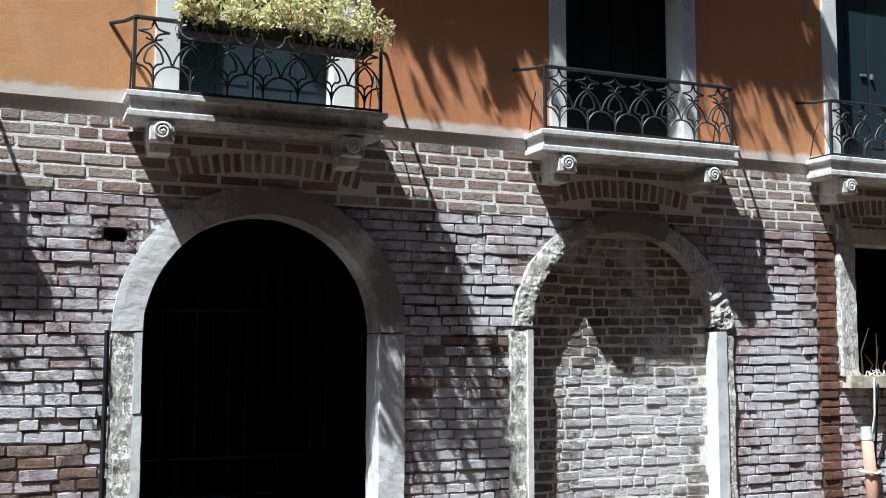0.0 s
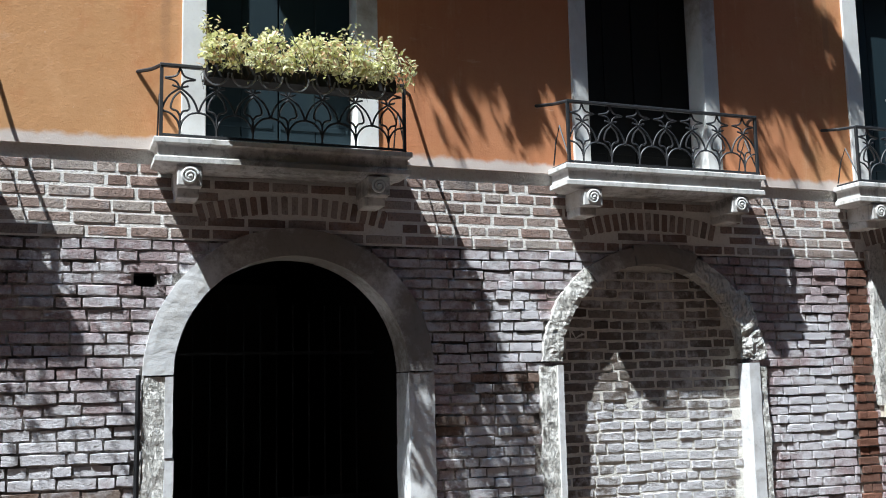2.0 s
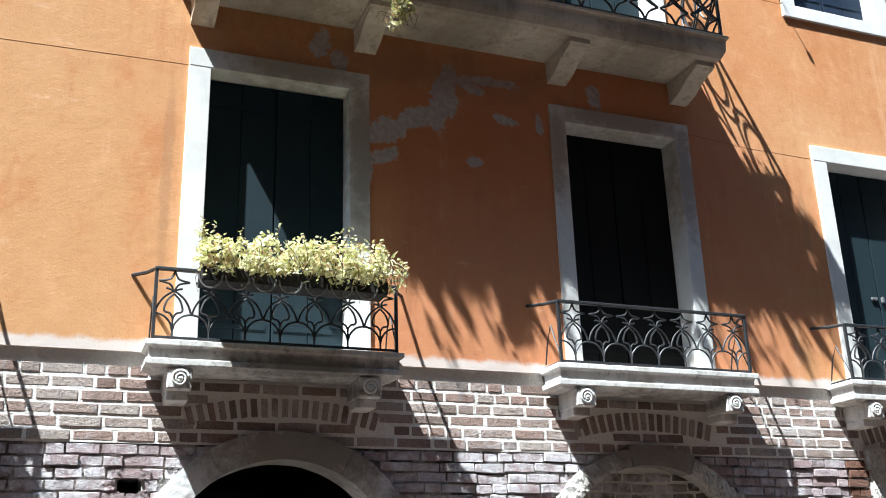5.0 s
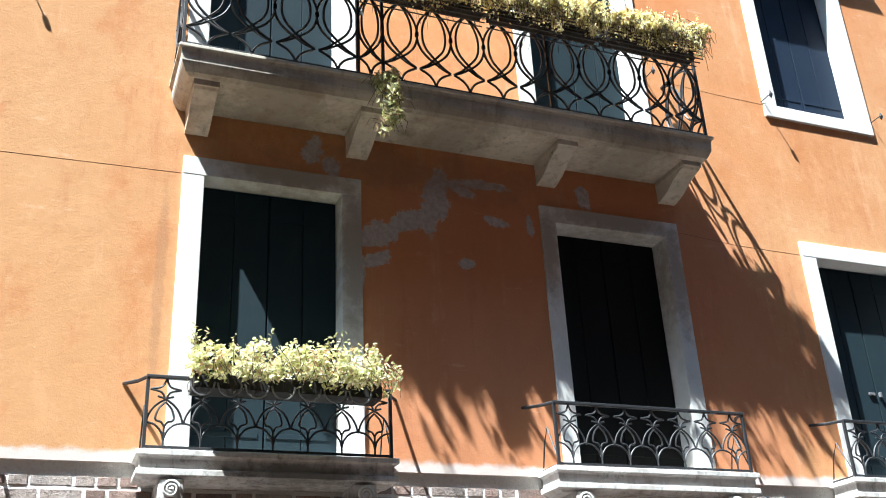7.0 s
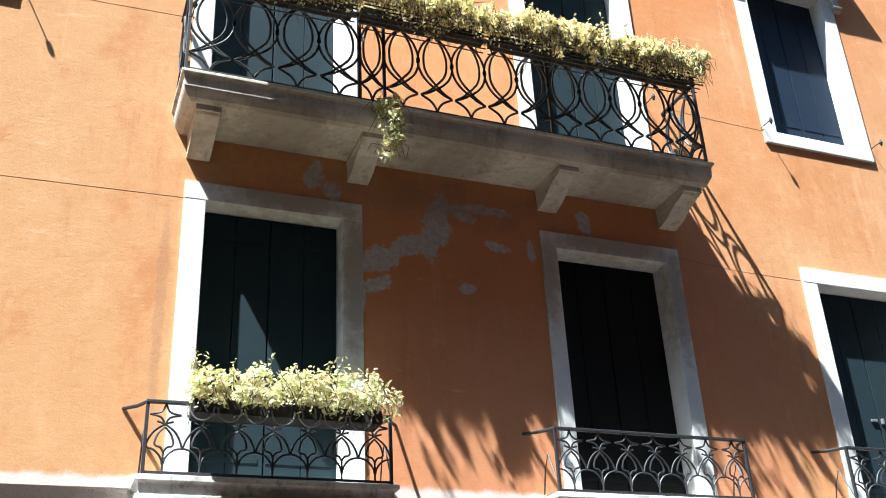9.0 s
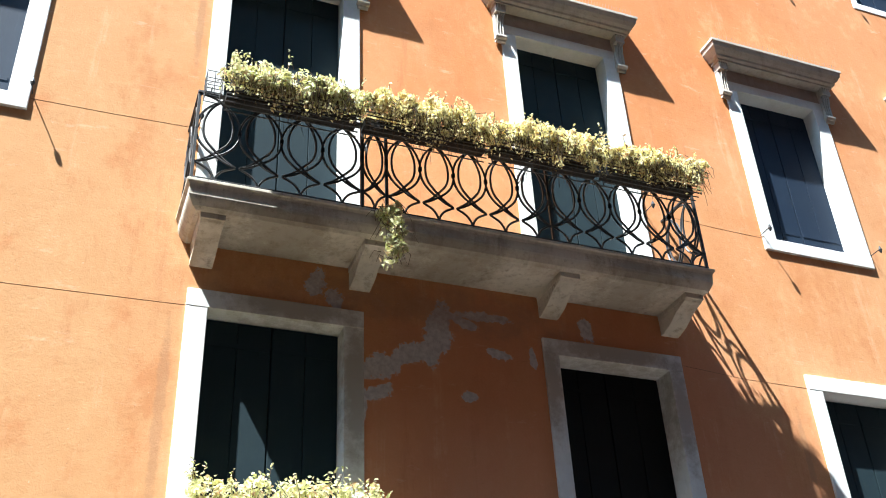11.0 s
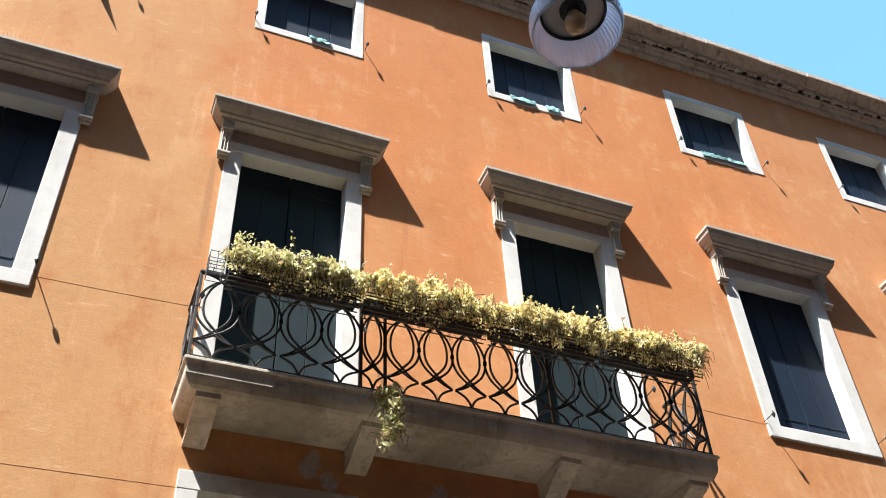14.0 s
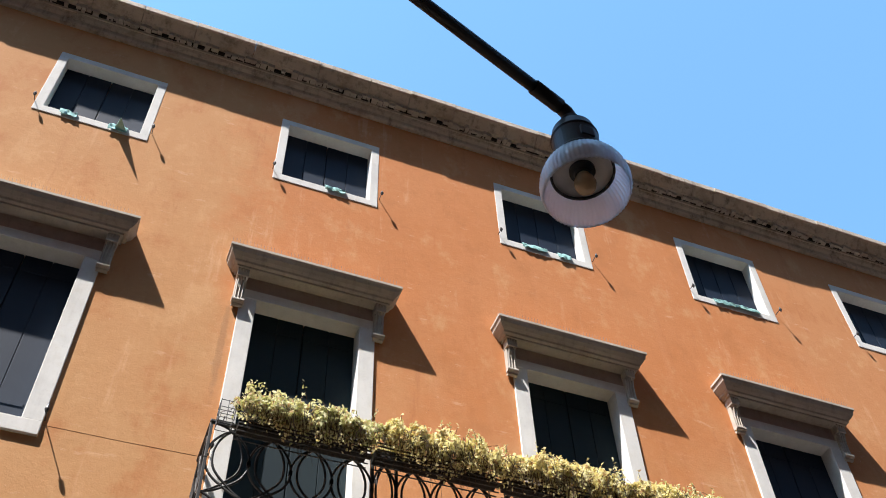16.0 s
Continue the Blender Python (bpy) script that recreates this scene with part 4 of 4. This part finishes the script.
    part("dry_fringe", fringe, STEM, t, "dry trailing stems", kind="stuff")
    part("trailing_sprig", sprig, LEAF, t, kind="stuff")
    if i == 0:
        blobs.append((0.83, -0.6, 7.1, 0.035, 0.035, 0.12))
    if i == 3:
        blobs.append((5.06, -0.64, 6.87, 0.04, 0.05, 0.03))
    leaf_cloud("plant", "yellow-green leaves", t, blobs, 14000, 0.0215, LEAF_LIGHT if i == 0 else LEAF, 10 + i, 240, 0.16, 34)
p = thing("hanging_plant", "small bright green plant hanging from the balcony edge", "plant")
leaf_cloud("plant", "", p, [(2.09, -0.58, 6.0, 0.12, 0.05, 0.11), (2.12, -0.59, 5.83, 0.11, 0.05, 0.12), (2.15, -0.58, 5.66, 0.09, 0.04, 0.09), (2.08, -0.57, 5.58, 0.07, 0.04, 0.06)], 1900, 0.027, LEAF_LIGHT, 77, 30, 0.05)
cage = thing("wire_basket", "small black wire basket at the end of the balcony", "basket")
for z in (6.75, 6.82, 6.89, 6.96):
    part("hoop", G().tube([(0.62, -0.66, z), (0.74, -0.66, z), (0.74, -0.54, z), (0.62, -0.54, z)], 0.004, 5, True), IRON, cage)
for x, y in ((0.62, -0.66), (0.68, -0.66), (0.74, -0.66), (0.62, -0.54), (0.74, -0.54), (0.62, -0.6)):
    part("wire", G().tube([(x, y, 6.75), (x, y, 6.97)], 0.003, 5), IRON, cage)
part("hook", G().tube([(0.68, -0.54, 6.9), (0.68, -0.5, 6.905), (0.68, -0.48, 6.86)], 0.005, 5), IRON, cage)
# the neighbouring balconette's trough, beyond the edge of the lane's view
t = trough("flower_trough", -1.97, -0.67, -0.43, -0.285, 3.44, 3.6, "dark flower trough of pale foliage on the neighbouring balconette", slats=False)
leaf_cloud("plant", "", t, [(-1.8, -0.48, 3.66, 0.22, 0.22, 0.15), (-1.42, -0.48, 3.68, 0.25, 0.22, 0.15), (-1.07, -0.48, 3.67, 0.25, 0.22, 0.14), (-0.77, -0.48, 3.66, 0.2, 0.22, 0.14)], 650, 0.024, LEAF_LIGHT, 5, 40, 0.08)


# ---- street lamp ----
def street_lamp():
    lamp = thing("street_lamp", "black iron street lamp with ribbed glass bell on an arm", "street lamp")
    c = Vector((1.394, -4.757, 4.752))
    bell = [(0.1, 0.114), (0.125, 0.106), (0.155, 0.068), (0.172, 0.02), (0.177, -0.02), (0.173, -0.055), (0.166, -0.072),
            (0.163, -0.07), (0.169, -0.053), (0.172, -0.02), (0.167, 0.018), (0.151, 0.064), (0.123, 0.1), (0.1, 0.108)]
    part("globe", G().lathe(bell, c, 240, 0.011, 60), GLASS, lamp, "finely ribbed pale glass bell, wide open below", smooth=True)
    part("reflector", G().lathe([(0.04, 0.082), (0.08, 0.08), (0.118, 0.066), (0.12, 0.07), (0.08, 0.088), (0.04, 0.09)], c, 48), ENAMEL, lamp, "pale enamel reflector", smooth=True)
    part("reflector_ring", G().lathe([(0.118, 0.058), (0.128, 0.058), (0.129, 0.07), (0.118, 0.07), (0.118, 0.058)], c, 48), BRASS, lamp, "dark ring round the reflector")
    part("cap", G().lathe([(0.104, 0.11), (0.108, 0.15), (0.1, 0.165), (0.096, 0.17), (0.096, 0.29), (0.1, 0.3), (0.088, 0.355), (0.062, 0.39), (0.042, 0.4), (0.042, 0.45), (0.001, 0.455)], c, 40), LAMP_IRON, lamp)
    part("cap_ring", G().lathe([(0.112, 0.102), (0.12, 0.114), (0.112, 0.128), (0.1, 0.128), (0.1, 0.102)], c, 40), LAMP_IRON, lamp)
    part("cap_plate", G().box(c.x - 0.03, c.x + 0.03, c.y - 0.1, c.y - 0.085, c.z + 0.2, c.z + 0.26, 0.004), LAMP_IRON, lamp)
    part("latch", G().box(c.x + 0.09, c.x + 0.15, c.y - 0.045, c.y - 0.01, c.z + 0.2, c.z + 0.23, 0.006).box(c.x + 0.125, c.x + 0.142, c.y - 0.04, c.y - 0.015, c.z + 0.215, c.z + 0.27, 0.004), LAMP_IRON, lamp)
    part("socket", G().lathe([(0.052, 0.09), (0.052, 0.068), (0.042, 0.062), (0.036, 0.058), (0.034, 0.04), (0.0005, 0.04)], c, 24), BRASS, lamp)
    part("bulb", G().lathe([(0.027, 0.045), (0.031, 0.03), (0.04, 0.01), (0.044, -0.012), (0.038, -0.035), (0.022, -0.047), (0.0005, -0.051)], c, 24), BULB, lamp, "amber glass bulb", smooth=True)
    top = c + Vector((0, 0, 0.445))
    way = Vector((-0.78, -0.262, 0.01)).normalized()
    far = top + way * 3.3
    part("elbow", G().tube([top - Vector((0, 0, 0.03)), top + Vector((0, 0, 0.05)), top + way * 0.06 + Vector((0, 0, 0.075))], [0.029, 0.031, 0.029], 12), LAMP_IRON, lamp, smooth=True)
    part("elbow_bolt", G().tube([top + Vector((-0.02, 0.02, 0.08)), top + Vector((-0.02, 0.02, 0.12))], 0.013, 8), LAMP_IRON, lamp)
    part("arm", G().tube([top + Vector((0, 0, 0.072)), far + Vector((0, 0, 0.072))], 0.027, 12), LAMP_IRON, lamp, smooth=True)
    part("arm_sleeve", G().tube([top + way * 0.05 + Vector((0, 0, 0.072)), top + way * 0.2 + Vector((0, 0, 0.072))], 0.033, 12), LAMP_IRON, lamp, smooth=True)
    part("post", G().tube([(far.x, far.y, 0.0), (far.x, far.y, 1.2), (far.x, far.y, 5.32)], [0.07, 0.055, 0.04], 14), LAMP_IRON, lamp, smooth=True)
    part("post_foot", G().lathe([(0.16, 0.0), (0.16, 0.05), (0.11, 0.12), (0.085, 0.3), (0.07, 0.32)], (far.x, far.y, 0.0), 20), LAMP_IRON, lamp)


street_lamp()

# ---- ground floor: openings ----
AX, AZ, AR, AO = 1.47, 1.67, 0.79, 0.977      # the doorway's arch: middle, springing, inner and outer radius
BX, BZ, BR, BO, BQ = 4.275, 1.70, 0.825, 1.0, 0.93    # the walled-up arch, a little flat
WX0, WX1, WZ0, WZ1 = 6.57, 7.65, 1.33, 2.46   # the window with the weathered jamb
SEAM = 2.545                                  # where the newer brickwork begins


def in_arch(x, z, cx, cz, r, q=1.0):
    if z < cz:
        return abs(x - cx) < r
    return ((x - cx) / r) ** 2 + ((z - cz) / (r * q)) ** 2 < 1


def mortar_wall():
    g = G()

    def strips(cx, cz, r, q, top):
        n = 36
        for i in range(n):
            a, b = cx - r + 2 * r * i / n, cx - r + 2 * r * (i + 1) / n
            m = min(abs(a - cx), abs(b - cx))
            z = cz + q * math.sqrt(max(0, r * r - m * m))
            g.box(a, b, 0.04, 0.4, z, top)

    ra, rb = AR + 0.08, BR + 0.08
    strips(AX, AZ, ra, 1.0, SEAM + 0.2)
    strips(BX, BZ, rb, BQ, SEAM + 0.2)
    hole = (0.43, 0.575, 2.225, 2.345)
    g.box(LEFT, hole[0], 0.04, 0.4, 0.0, SEAM + 0.2)
    g.box(hole[0], hole[1], 0.04, 0.4, 0.0, hole[2])
    g.box(hole[0], hole[1], 0.04, 0.4, hole[3], SEAM + 0.2)
    for a, b in ((hole[1], AX - ra), (AX + ra, BX - rb), (BX + rb, WX0 - 0.06), (WX1 + 0.06, RIGHT)):
        g.box(a, b, 0.04, 0.4, 0.0, SEAM + 0.2)
    g.box(WX0 - 0.06, WX1 + 0.06, 0.04, 0.4, 0.0, WZ0 - 0.06)
    g.box(WX0 - 0.06, WX1 + 0.06, 0.04, 0.4, WZ1 + 0.05, SEAM + 0.2)
    return g


low = structure("wall_brick_lower", mortar_wall(), MORTAR_OLD, "old purple-grey brick wall with eroded, lime-stained joints", "wall")
up = structure("wall_brick_upper", G().box(LEFT, RIGHT, 0.0255, 0.4, SEAM + 0.004, FOOT), MORTAR_NEAT, "newer brown brick band with pale flush mortar joints", "wall")
niche = structure("wall_infill", G().box(BX - BR - 0.05, BX + BR + 0.05, 0.1325, 0.4, 0.0, BZ + BR + 0.02), MORTAR_WALLED, "brick infill that closes the second arch, pale with lime", "wall")

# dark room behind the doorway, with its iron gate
structure("wall_room", G().box(0.2, 0.3, 0.4, 6.7, 0, 2.93).box(2.7, 2.8, 0.4, 6.7, 0, 2.93).box(6.1, 6.2, 0.4, 6.7, 0, 2.93).box(8.0, 8.1, 0.4, 6.7, 0, 2.93), DARK, "room walls behind the openings, room darkness painted into their colour", "wall")
gate = thing("iron_gate", "dark iron gate standing in the shadow of the doorway", "gate")
for z in (0.3, 0.62, 1.88):
    part("rail", G().box(AX - AR - 0.4, AX + AR + 0.42, 2.2, 2.22, z - 0.015, z + 0.015, 0.003), BLACK, gate)
for i in range(16):
    x = AX - AR - 0.33 + i * 0.144
    part("bar", G().tube([(x, 2.21, 0.02), (x, 2.21, 2.3)], 0.009, 6), BLACK, gate)

# stone arch of the doorway
door = thing("stone_doorway", "round-arched grey stone doorway surround on rough chiselled jambs", "doorway")
for a0, a1 in ((0.4, 61), (61.1, 121), (121.1, 179.6)):
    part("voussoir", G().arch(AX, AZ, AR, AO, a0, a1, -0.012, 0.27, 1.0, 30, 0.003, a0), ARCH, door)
part("left_jamb", G().grid_box(AX - AO, AX - AR - 0.045, -0.002, 0.27, 0.0, AZ - 0.004, 0.045, 0.012, 1.0), ROUGH, door, "rough chiselled pale stone jamb")
part("left_arris", G().grid_box(AX - AR - 0.05, AX - AR, -0.012, 0.27, 1.16, AZ - 0.004, 0.06, 0.003, 2.0), ARCH, door)
part("left_arris", G().grid_box(AX - AR - 0.05, AX - AR + 0.008, -0.008, 0.27, 0.0, 1.155, 0.06, 0.004, 3.0), ARCH, door)
part("right_jamb", G().grid_box(AX + AR, AX + AO, -0.008, 0.27, 0.0, AZ - 0.004, 0.045, 0.006, 4.0), ARCH, door, "pale worn stone jamb")
part("threshold", G().box(AX - AR, AX + AR, -0.05, 0.4, 0.0, 0.1, 0.01), ARCH, door)

# stone arch round the infill
blind = thing("stone_blind_arch", "broken pale stone arch round the walled-up opening", "arch")
for a0, a1, rough, r0, r1 in ((128, 178, 0.014, BR, BO - 0.02), (101, 127, 0.01, BR + 0.0, BO - 0.03), (66, 100.5, 0.008, BR, BO - 0.01), (38, 65.5, 0.012, BR, BO - 0.03), (2, 37.5, 0.028, BR + 0.0, BO + 0.01)):
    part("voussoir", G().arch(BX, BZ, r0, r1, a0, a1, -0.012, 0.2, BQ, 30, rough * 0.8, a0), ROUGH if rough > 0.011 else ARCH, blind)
part("left_jamb", G().grid_box(BX - BO, BX - BR - 0.03, 0.0, 0.2, 0.0, BZ - 0.004, 0.045, 0.014, 5.0), ROUGH, blind)
part("left_arris", G().grid_box(BX - BR - 0.045, BX - BR, -0.02, 0.2, 0.0, BZ, 0.06, 0.004, 6.0), ARCH, blind)
part("right_arris", G().grid_box(BX + BR, BX + BR + 0.1, -0.015, 0.2, 0.0, BZ - 0.004, 0.06, 0.004, 7.0), ARCH, blind)
part("right_jamb", G().grid_box(BX + BR + 0.09, BX + BO, -0.004, 0.2, 0.0, BZ - 0.03, 0.045, 0.012, 8.0), ROUGH, blind)

# window with the weathered jamb
win = thing("ground_floor_window", "dark ground floor window with weathered white stone jamb", "window")
part("left_jamb", G().grid_box(WX0 - 0.165, WX0, -0.02, 0.25, WZ0, WZ1, 0.05, 0.009, 9.0), ROUGH, win)
part("jamb_head", G().grid_box(WX0 - 0.185, WX0 - 0.03, -0.025, 0.2, WZ1, WZ1 + 0.17, 0.045, 0.02, 10.0), ROUGH, win)
part("lintel", G().grid_box(WX0 - 0.03, WX1 + 0.1, -0.01, 0.25, WZ1, WZ1 + 0.14, 0.09, 0.004, 11.0), SHADY, win)
part("right_jamb", G().grid_box(WX1, WX1 + 0.165, -0.02, 0.25, WZ0, WZ1, 0.05, 0.009, 12.0), ROUGH, win)
part("sill", G().grid_box(WX0 - 0.14, WX1 + 0.2, -0.07, 0.25, WZ0 - 0.1, WZ0, 0.07, 0.006, 13.0), SHADY, win)
dead = thing("dead_plant", "bare dry twigs standing on the window sill", "plant")
rnd = random.Random(8)
g = G()
for i in range(16):
    x = WX0 + 0.1 + 0.06 * i + rnd.uniform(-0.03, 0.03)
    h = rnd.uniform(0.1, 0.42)
    g.tube([(x, 0.02, WZ0 - 0.005), (x + rnd.uniform(-0.04, 0.04), 0.0, WZ0 + h * 0.5), (x + rnd.uniform(-0.1, 0.1), -0.02, WZ0 + h)], [0.009, 0.007, 0.003], 5)
part("twigs", g, STEM, dead)
g = G()
for i in range(24):
    x = WX0 + 0.02 + 0.045 * i
    g.tube([(x, -0.03, WZ0 + 0.005), (x + rnd.uniform(-0.06, 0.06), -0.05, WZ0 + 0.03 + 0.03 * rnd.random()), (x + rnd.uniform(-0.1, 0.1), -0.06, WZ0 + 0.008)], 0.006, 4)
part("dry_stalks", g, WHITE_CORD, dead, "bleached dry stalks")

pipe = thing("drain_pipe", "short terracotta pipe tied to the brick wall", "pipe")
part("pipe", G().tube([(6.64, -0.05, 0.0), (6.635, -0.05, 0.45), (6.6, -0.05, 0.82)], [0.055, 0.052, 0.046], 14), TERRACOTTA, pipe, smooth=True)
part("mouth", G().tube([(6.602, -0.05, 0.80), (6.596, -0.048, 0.9)], [0.05, 0.042], 14), ARCH, pipe, "chalky pipe mouth")
part("strap", G().tube([(6.56, 0.0, 0.53), (6.57, -0.1, 0.525), (6.63, -0.115, 0.52), (6.69, -0.1, 0.53), (6.7, 0.0, 0.535)], 0.012, 6), WHITE_CORD, pipe, "white rag strap")
solid("cord", G().tube([(6.66, -0.02, 0.72), (6.664, -0.08, 1.0), (6.672, -0.085, 1.3), (6.7, 0.0, 1.36)], 0.008, 6), WHITE_CORD, "white cord hanging from the window sill", "cord")
solid("cable", G().tube([(6.735, -0.01, 0.0), (6.73, -0.012, 0.7), (6.722, -0.075, 1.25), (6.73, 0.0, 1.34)], 0.01, 6), BLACK, "black cable hanging down the bricks from the sill", "cable")
solid("down_lead", G().tube([(0.462, 0.0, 0.0), (0.465, -0.002, 0.9), (0.468, 0.0, 1.68)], 0.016, 8), BLACK, "dark lead pipe beside the stone jamb", "pipe")


# ---- bricks ----
def brick_shapes(rough, inset, n, seed, corner):
    """Unit bricks with worn arrises, open at the back."""
    rnd = random.Random(seed)
    out = []
    for _ in range(n):
        ring = [(-1, -1), (-0.35, -1), (0.3, -1), (1, -1), (1, 0.1), (1, 1), (0.35, 1), (-0.3, 1), (-1, 1), (-1, -0.1)]
        n_ = len(ring)
        v = []
        for k, (d, e) in enumerate(((-0.5, inset), (-0.42, 0.0), (0.5, 0.0))):
            for sx, sz in ring:
                j = rough if k < 2 else 0
                cut = corner if abs(sx) == 1 and abs(sz) == 1 and k < 2 else 1.0
                v.append((sx * (0.5 - e * 0.3) * (0.5 + 0.5 * cut if cut < 0.93 else 1) + rnd.uniform(-j, j) * 0.2, d + rnd.uniform(-j, j) * 0.3, sz * (0.5 - e) * cut + rnd.uniform(-j, j)))
        f = [tuple(range(n_))]
        for k in (0, n_):
            f += [(k + i, k + n_ + i, k + n_ + (i + 1) % n_, k + (i + 1) % n_) for i in range(n_)]
        g = G()
        g.add(v, f)
        out.append(g)
    return out


def lay(bricks, parent, shapes, mat, mat_joined, single, limit, name="brick"):
    """bricks: (x, z, w, h, proud, turn, material or None); those for which single(x, z) holds become pieces of their own."""
    meshes = {}
    joined, count = G(), 0
    for x, z, w, h, y0, y1, turn, special in bricks:
        i = random.randrange(len(shapes))
        if count < limit and (special is not None or single(x, z)):
            key = (i, special or mat)
            if key not in meshes:
                meshes[key] = mesh_of(name, shapes[i], special or mat)
            ob = new(name, meshes[key])
            ob.parent = parent
            ob.matrix_basis = Matrix.LocRotScale((x, (y0 + y1) / 2, z), Euler((0, turn, 0)), (w, y1 - y0, h))
            count += 1
        else:
            m = Matrix.LocRotScale((x, (y0 + y1) / 2, z), Euler((0, turn, 0)), (w, y1 - y0, h))
            joined.add([m @ Vector(p) for p in shapes[i].v], shapes[i].f)
    if joined.v:
        part("bricks_joined", joined, mat_joined, parent, kind="stuff")


def soldiers(cx, half, z_end, z_mid, n, h):
    """A flat relieving arch of bricks on end."""
    out = []
    for i in range(n):
        t = -1 + 2 * (i + 0.5) / n
        z = z_end + (z_mid - z_end) * (1 - t * t)
        out.append((cx + t * half, z, 2 * half / n - 0.027, h, 0.019, 0.07, t * 0.3, None))
    return out


SOLDIERS = [(1.47, 0.66, 2.725, 2.805, 19, 0.125), (4.26, 0.62, 2.725, 2.80, 17, 0.135), (7.0, 0.62, 2.725, 2.80, 17, 0.13), (-1.25, 0.62, 2.725, 2.80, 17, 0.13)]


def over_soldier(x, z):
    for cx, half, ze, zm, n, h in SOLDIERS:
        t = (x - cx) / half
        if abs(t) < 1.05:
            m = ze + (zm - ze) * (1 - t * t)
            if abs(z - m) < h / 2 + 0.028:
                return True
    return False


def courses(z0, z1, h, joint, lengths, x0, x1, keep, front, wander):
    out = []
    z = z0
    rnd = random.Random(int(z0 * 100) + 5)
    while z + h <= z1 + 0.001:
        x = x0 - rnd.uniform(0, 0.25)
        while x < x1:
            w = rnd.choice(lengths) * rnd.uniform(0.93, 1.07)
            cx, cz = x + w / 2, z + h / 2
            if keep(cx, cz):
                p = rnd.uniform(-1, 1) * wander
                dz = 0.017 * noise.noise(Vector((cx * 1.3, 0, cz * 2))) + rnd.uniform(-0.004, 0.004) if wander > 0.004 else 0
                out.append((cx, cz + dz, w - joint * rnd.uniform(0.8, 1.3), h - joint * rnd.uniform(0.85, 1.25), front + p, 0.07 + front, rnd.uniform(-1, 1) * wander * 1.2, None))
            x += w
        z += h
    return out


neat = courses(SEAM + 0.006, FOOT, 0.0832, 0.0205, (0.265, 0.265, 0.14, 0.265, 0.13), -5.0, 12.0, lambda x, z: not over_soldier(x, z) and not in_arch(x, z, AX, AZ, AO - 0.05) and not in_arch(x, z, BX, BZ, BO - 0.05, BQ), 0.022, 0.0025)
for s in SOLDIERS:
    neat += soldiers(*s)
lay(neat, up, brick_shapes(0.025, 0.05, 8, 1, 0.97), BRICK_NEAT, BRICK_NEAT_J, lambda x, z: -0.45 < x < 6.6, 300)


def keep_old(x, z):
    if in_arch(x, z, AX, AZ, AO - 0.05) or in_arch(x, z, BX, BZ, BO - 0.05, BQ):
        return False
    if WX0 - 0.16 < x < WX1 + 0.16 and WZ0 - 0.08 < z < WZ1 + 0.12:
        return False
    if abs(x - 0.5) < 0.15 and abs(z - 2.288) < 0.055:
        return False
    return True


old = courses(0.03, SEAM, 0.0739, 0.0135, (0.25, 0.22, 0.12, 0.23, 0.11, 0.17, 0.14), -3.0, 10.5, keep_old, 0.024, 0.008)


def toothed(bricks, x0, x1):
    """Cut a pier of redder bricks, alternately whole and halved, into the courses between x0 and x1."""
    out, rows = [], {}
    for x, z, w, h, a, b, t, m in bricks:
        lo, hi = x - w / 2, x + w / 2
        if hi < x0 or lo > x1:
            out.append((x, z, w, h, a, b, t, m))
            continue
        rows.setdefault(round((z - 0.03) / 0.0739 - 0.5), (z, h, a, b))
        for p, q in ((lo, x0 - 0.008), (x1 + 0.008, hi)):
            if q - p > 0.035:
                out.append(((p + q) / 2, z, q - p, h, a, b, t, m))
    for n, (z, h, a, b) in rows.items():
        cuts = (x0, x1 - 0.01) if n % 2 else (x0 + 0.025, (x0 + x1) / 2 + 0.01, x1 + 0.01)
        for p, q in zip(cuts, cuts[1:]):
            out.append(((p + q) / 2, z, q - p - 0.012, h, a, b, 0.0, BRICK_RED))
    return out


old = toothed(old, 6.17, 6.39)
old = [b[:7] + (BRICK_BROWN,) if b[7] is None and ((b[0] < 0.45 and -0.4 < b[0] and 0.3 < b[1] < 1.0 and random.random() < 0.75) or (2.5 < b[0] < 3.3 and 1.2 < b[1] < 1.62 and random.random() < 0.6)) else b for b in old]
for x, z, w, h in ((0.415, 2.22, 0.06, 0.05), (0.59, 2.345, 0.06, 0.05), (0.595, 2.225, 0.06, 0.05), (0.41, 2.35, 0.06, 0.045), (0.63, 2.29, 0.07, 0.06), (0.37, 2.29, 0.08, 0.06)):
    part("brick", G().grid_box(x - w / 2, x + w / 2, 0.02, 0.1, z - h / 2, z + h / 2, 0.02, 0.014, x * 9), BRICK_OLD, low)
old.sort(key=lambda b: b[7] is None)
lay(old, low, brick_shapes(0.07, 0.035, 18, 2, 0.94), BRICK_OLD, BRICK_OLD_J, lambda x, z: z > 0.5 and (-0.35 < x < 0.5 or 2.42 < x < 3.3), 300)

infill = courses(0.03, BZ + BR * BQ, 0.0775, 0.0195, (0.23, 0.2, 0.11, 0.22, 0.14), BX - BR, BX + BR, lambda x, z: in_arch(x, z, BX, BZ, BR + 0.02, BQ), 0.126, 0.0055)
lay(infill, niche, brick_shapes(0.075, 0.04, 14, 3, 0.93), BRICK_WALLED, BRICK_WALLED_J, lambda x, z: z > 0.35, 300)
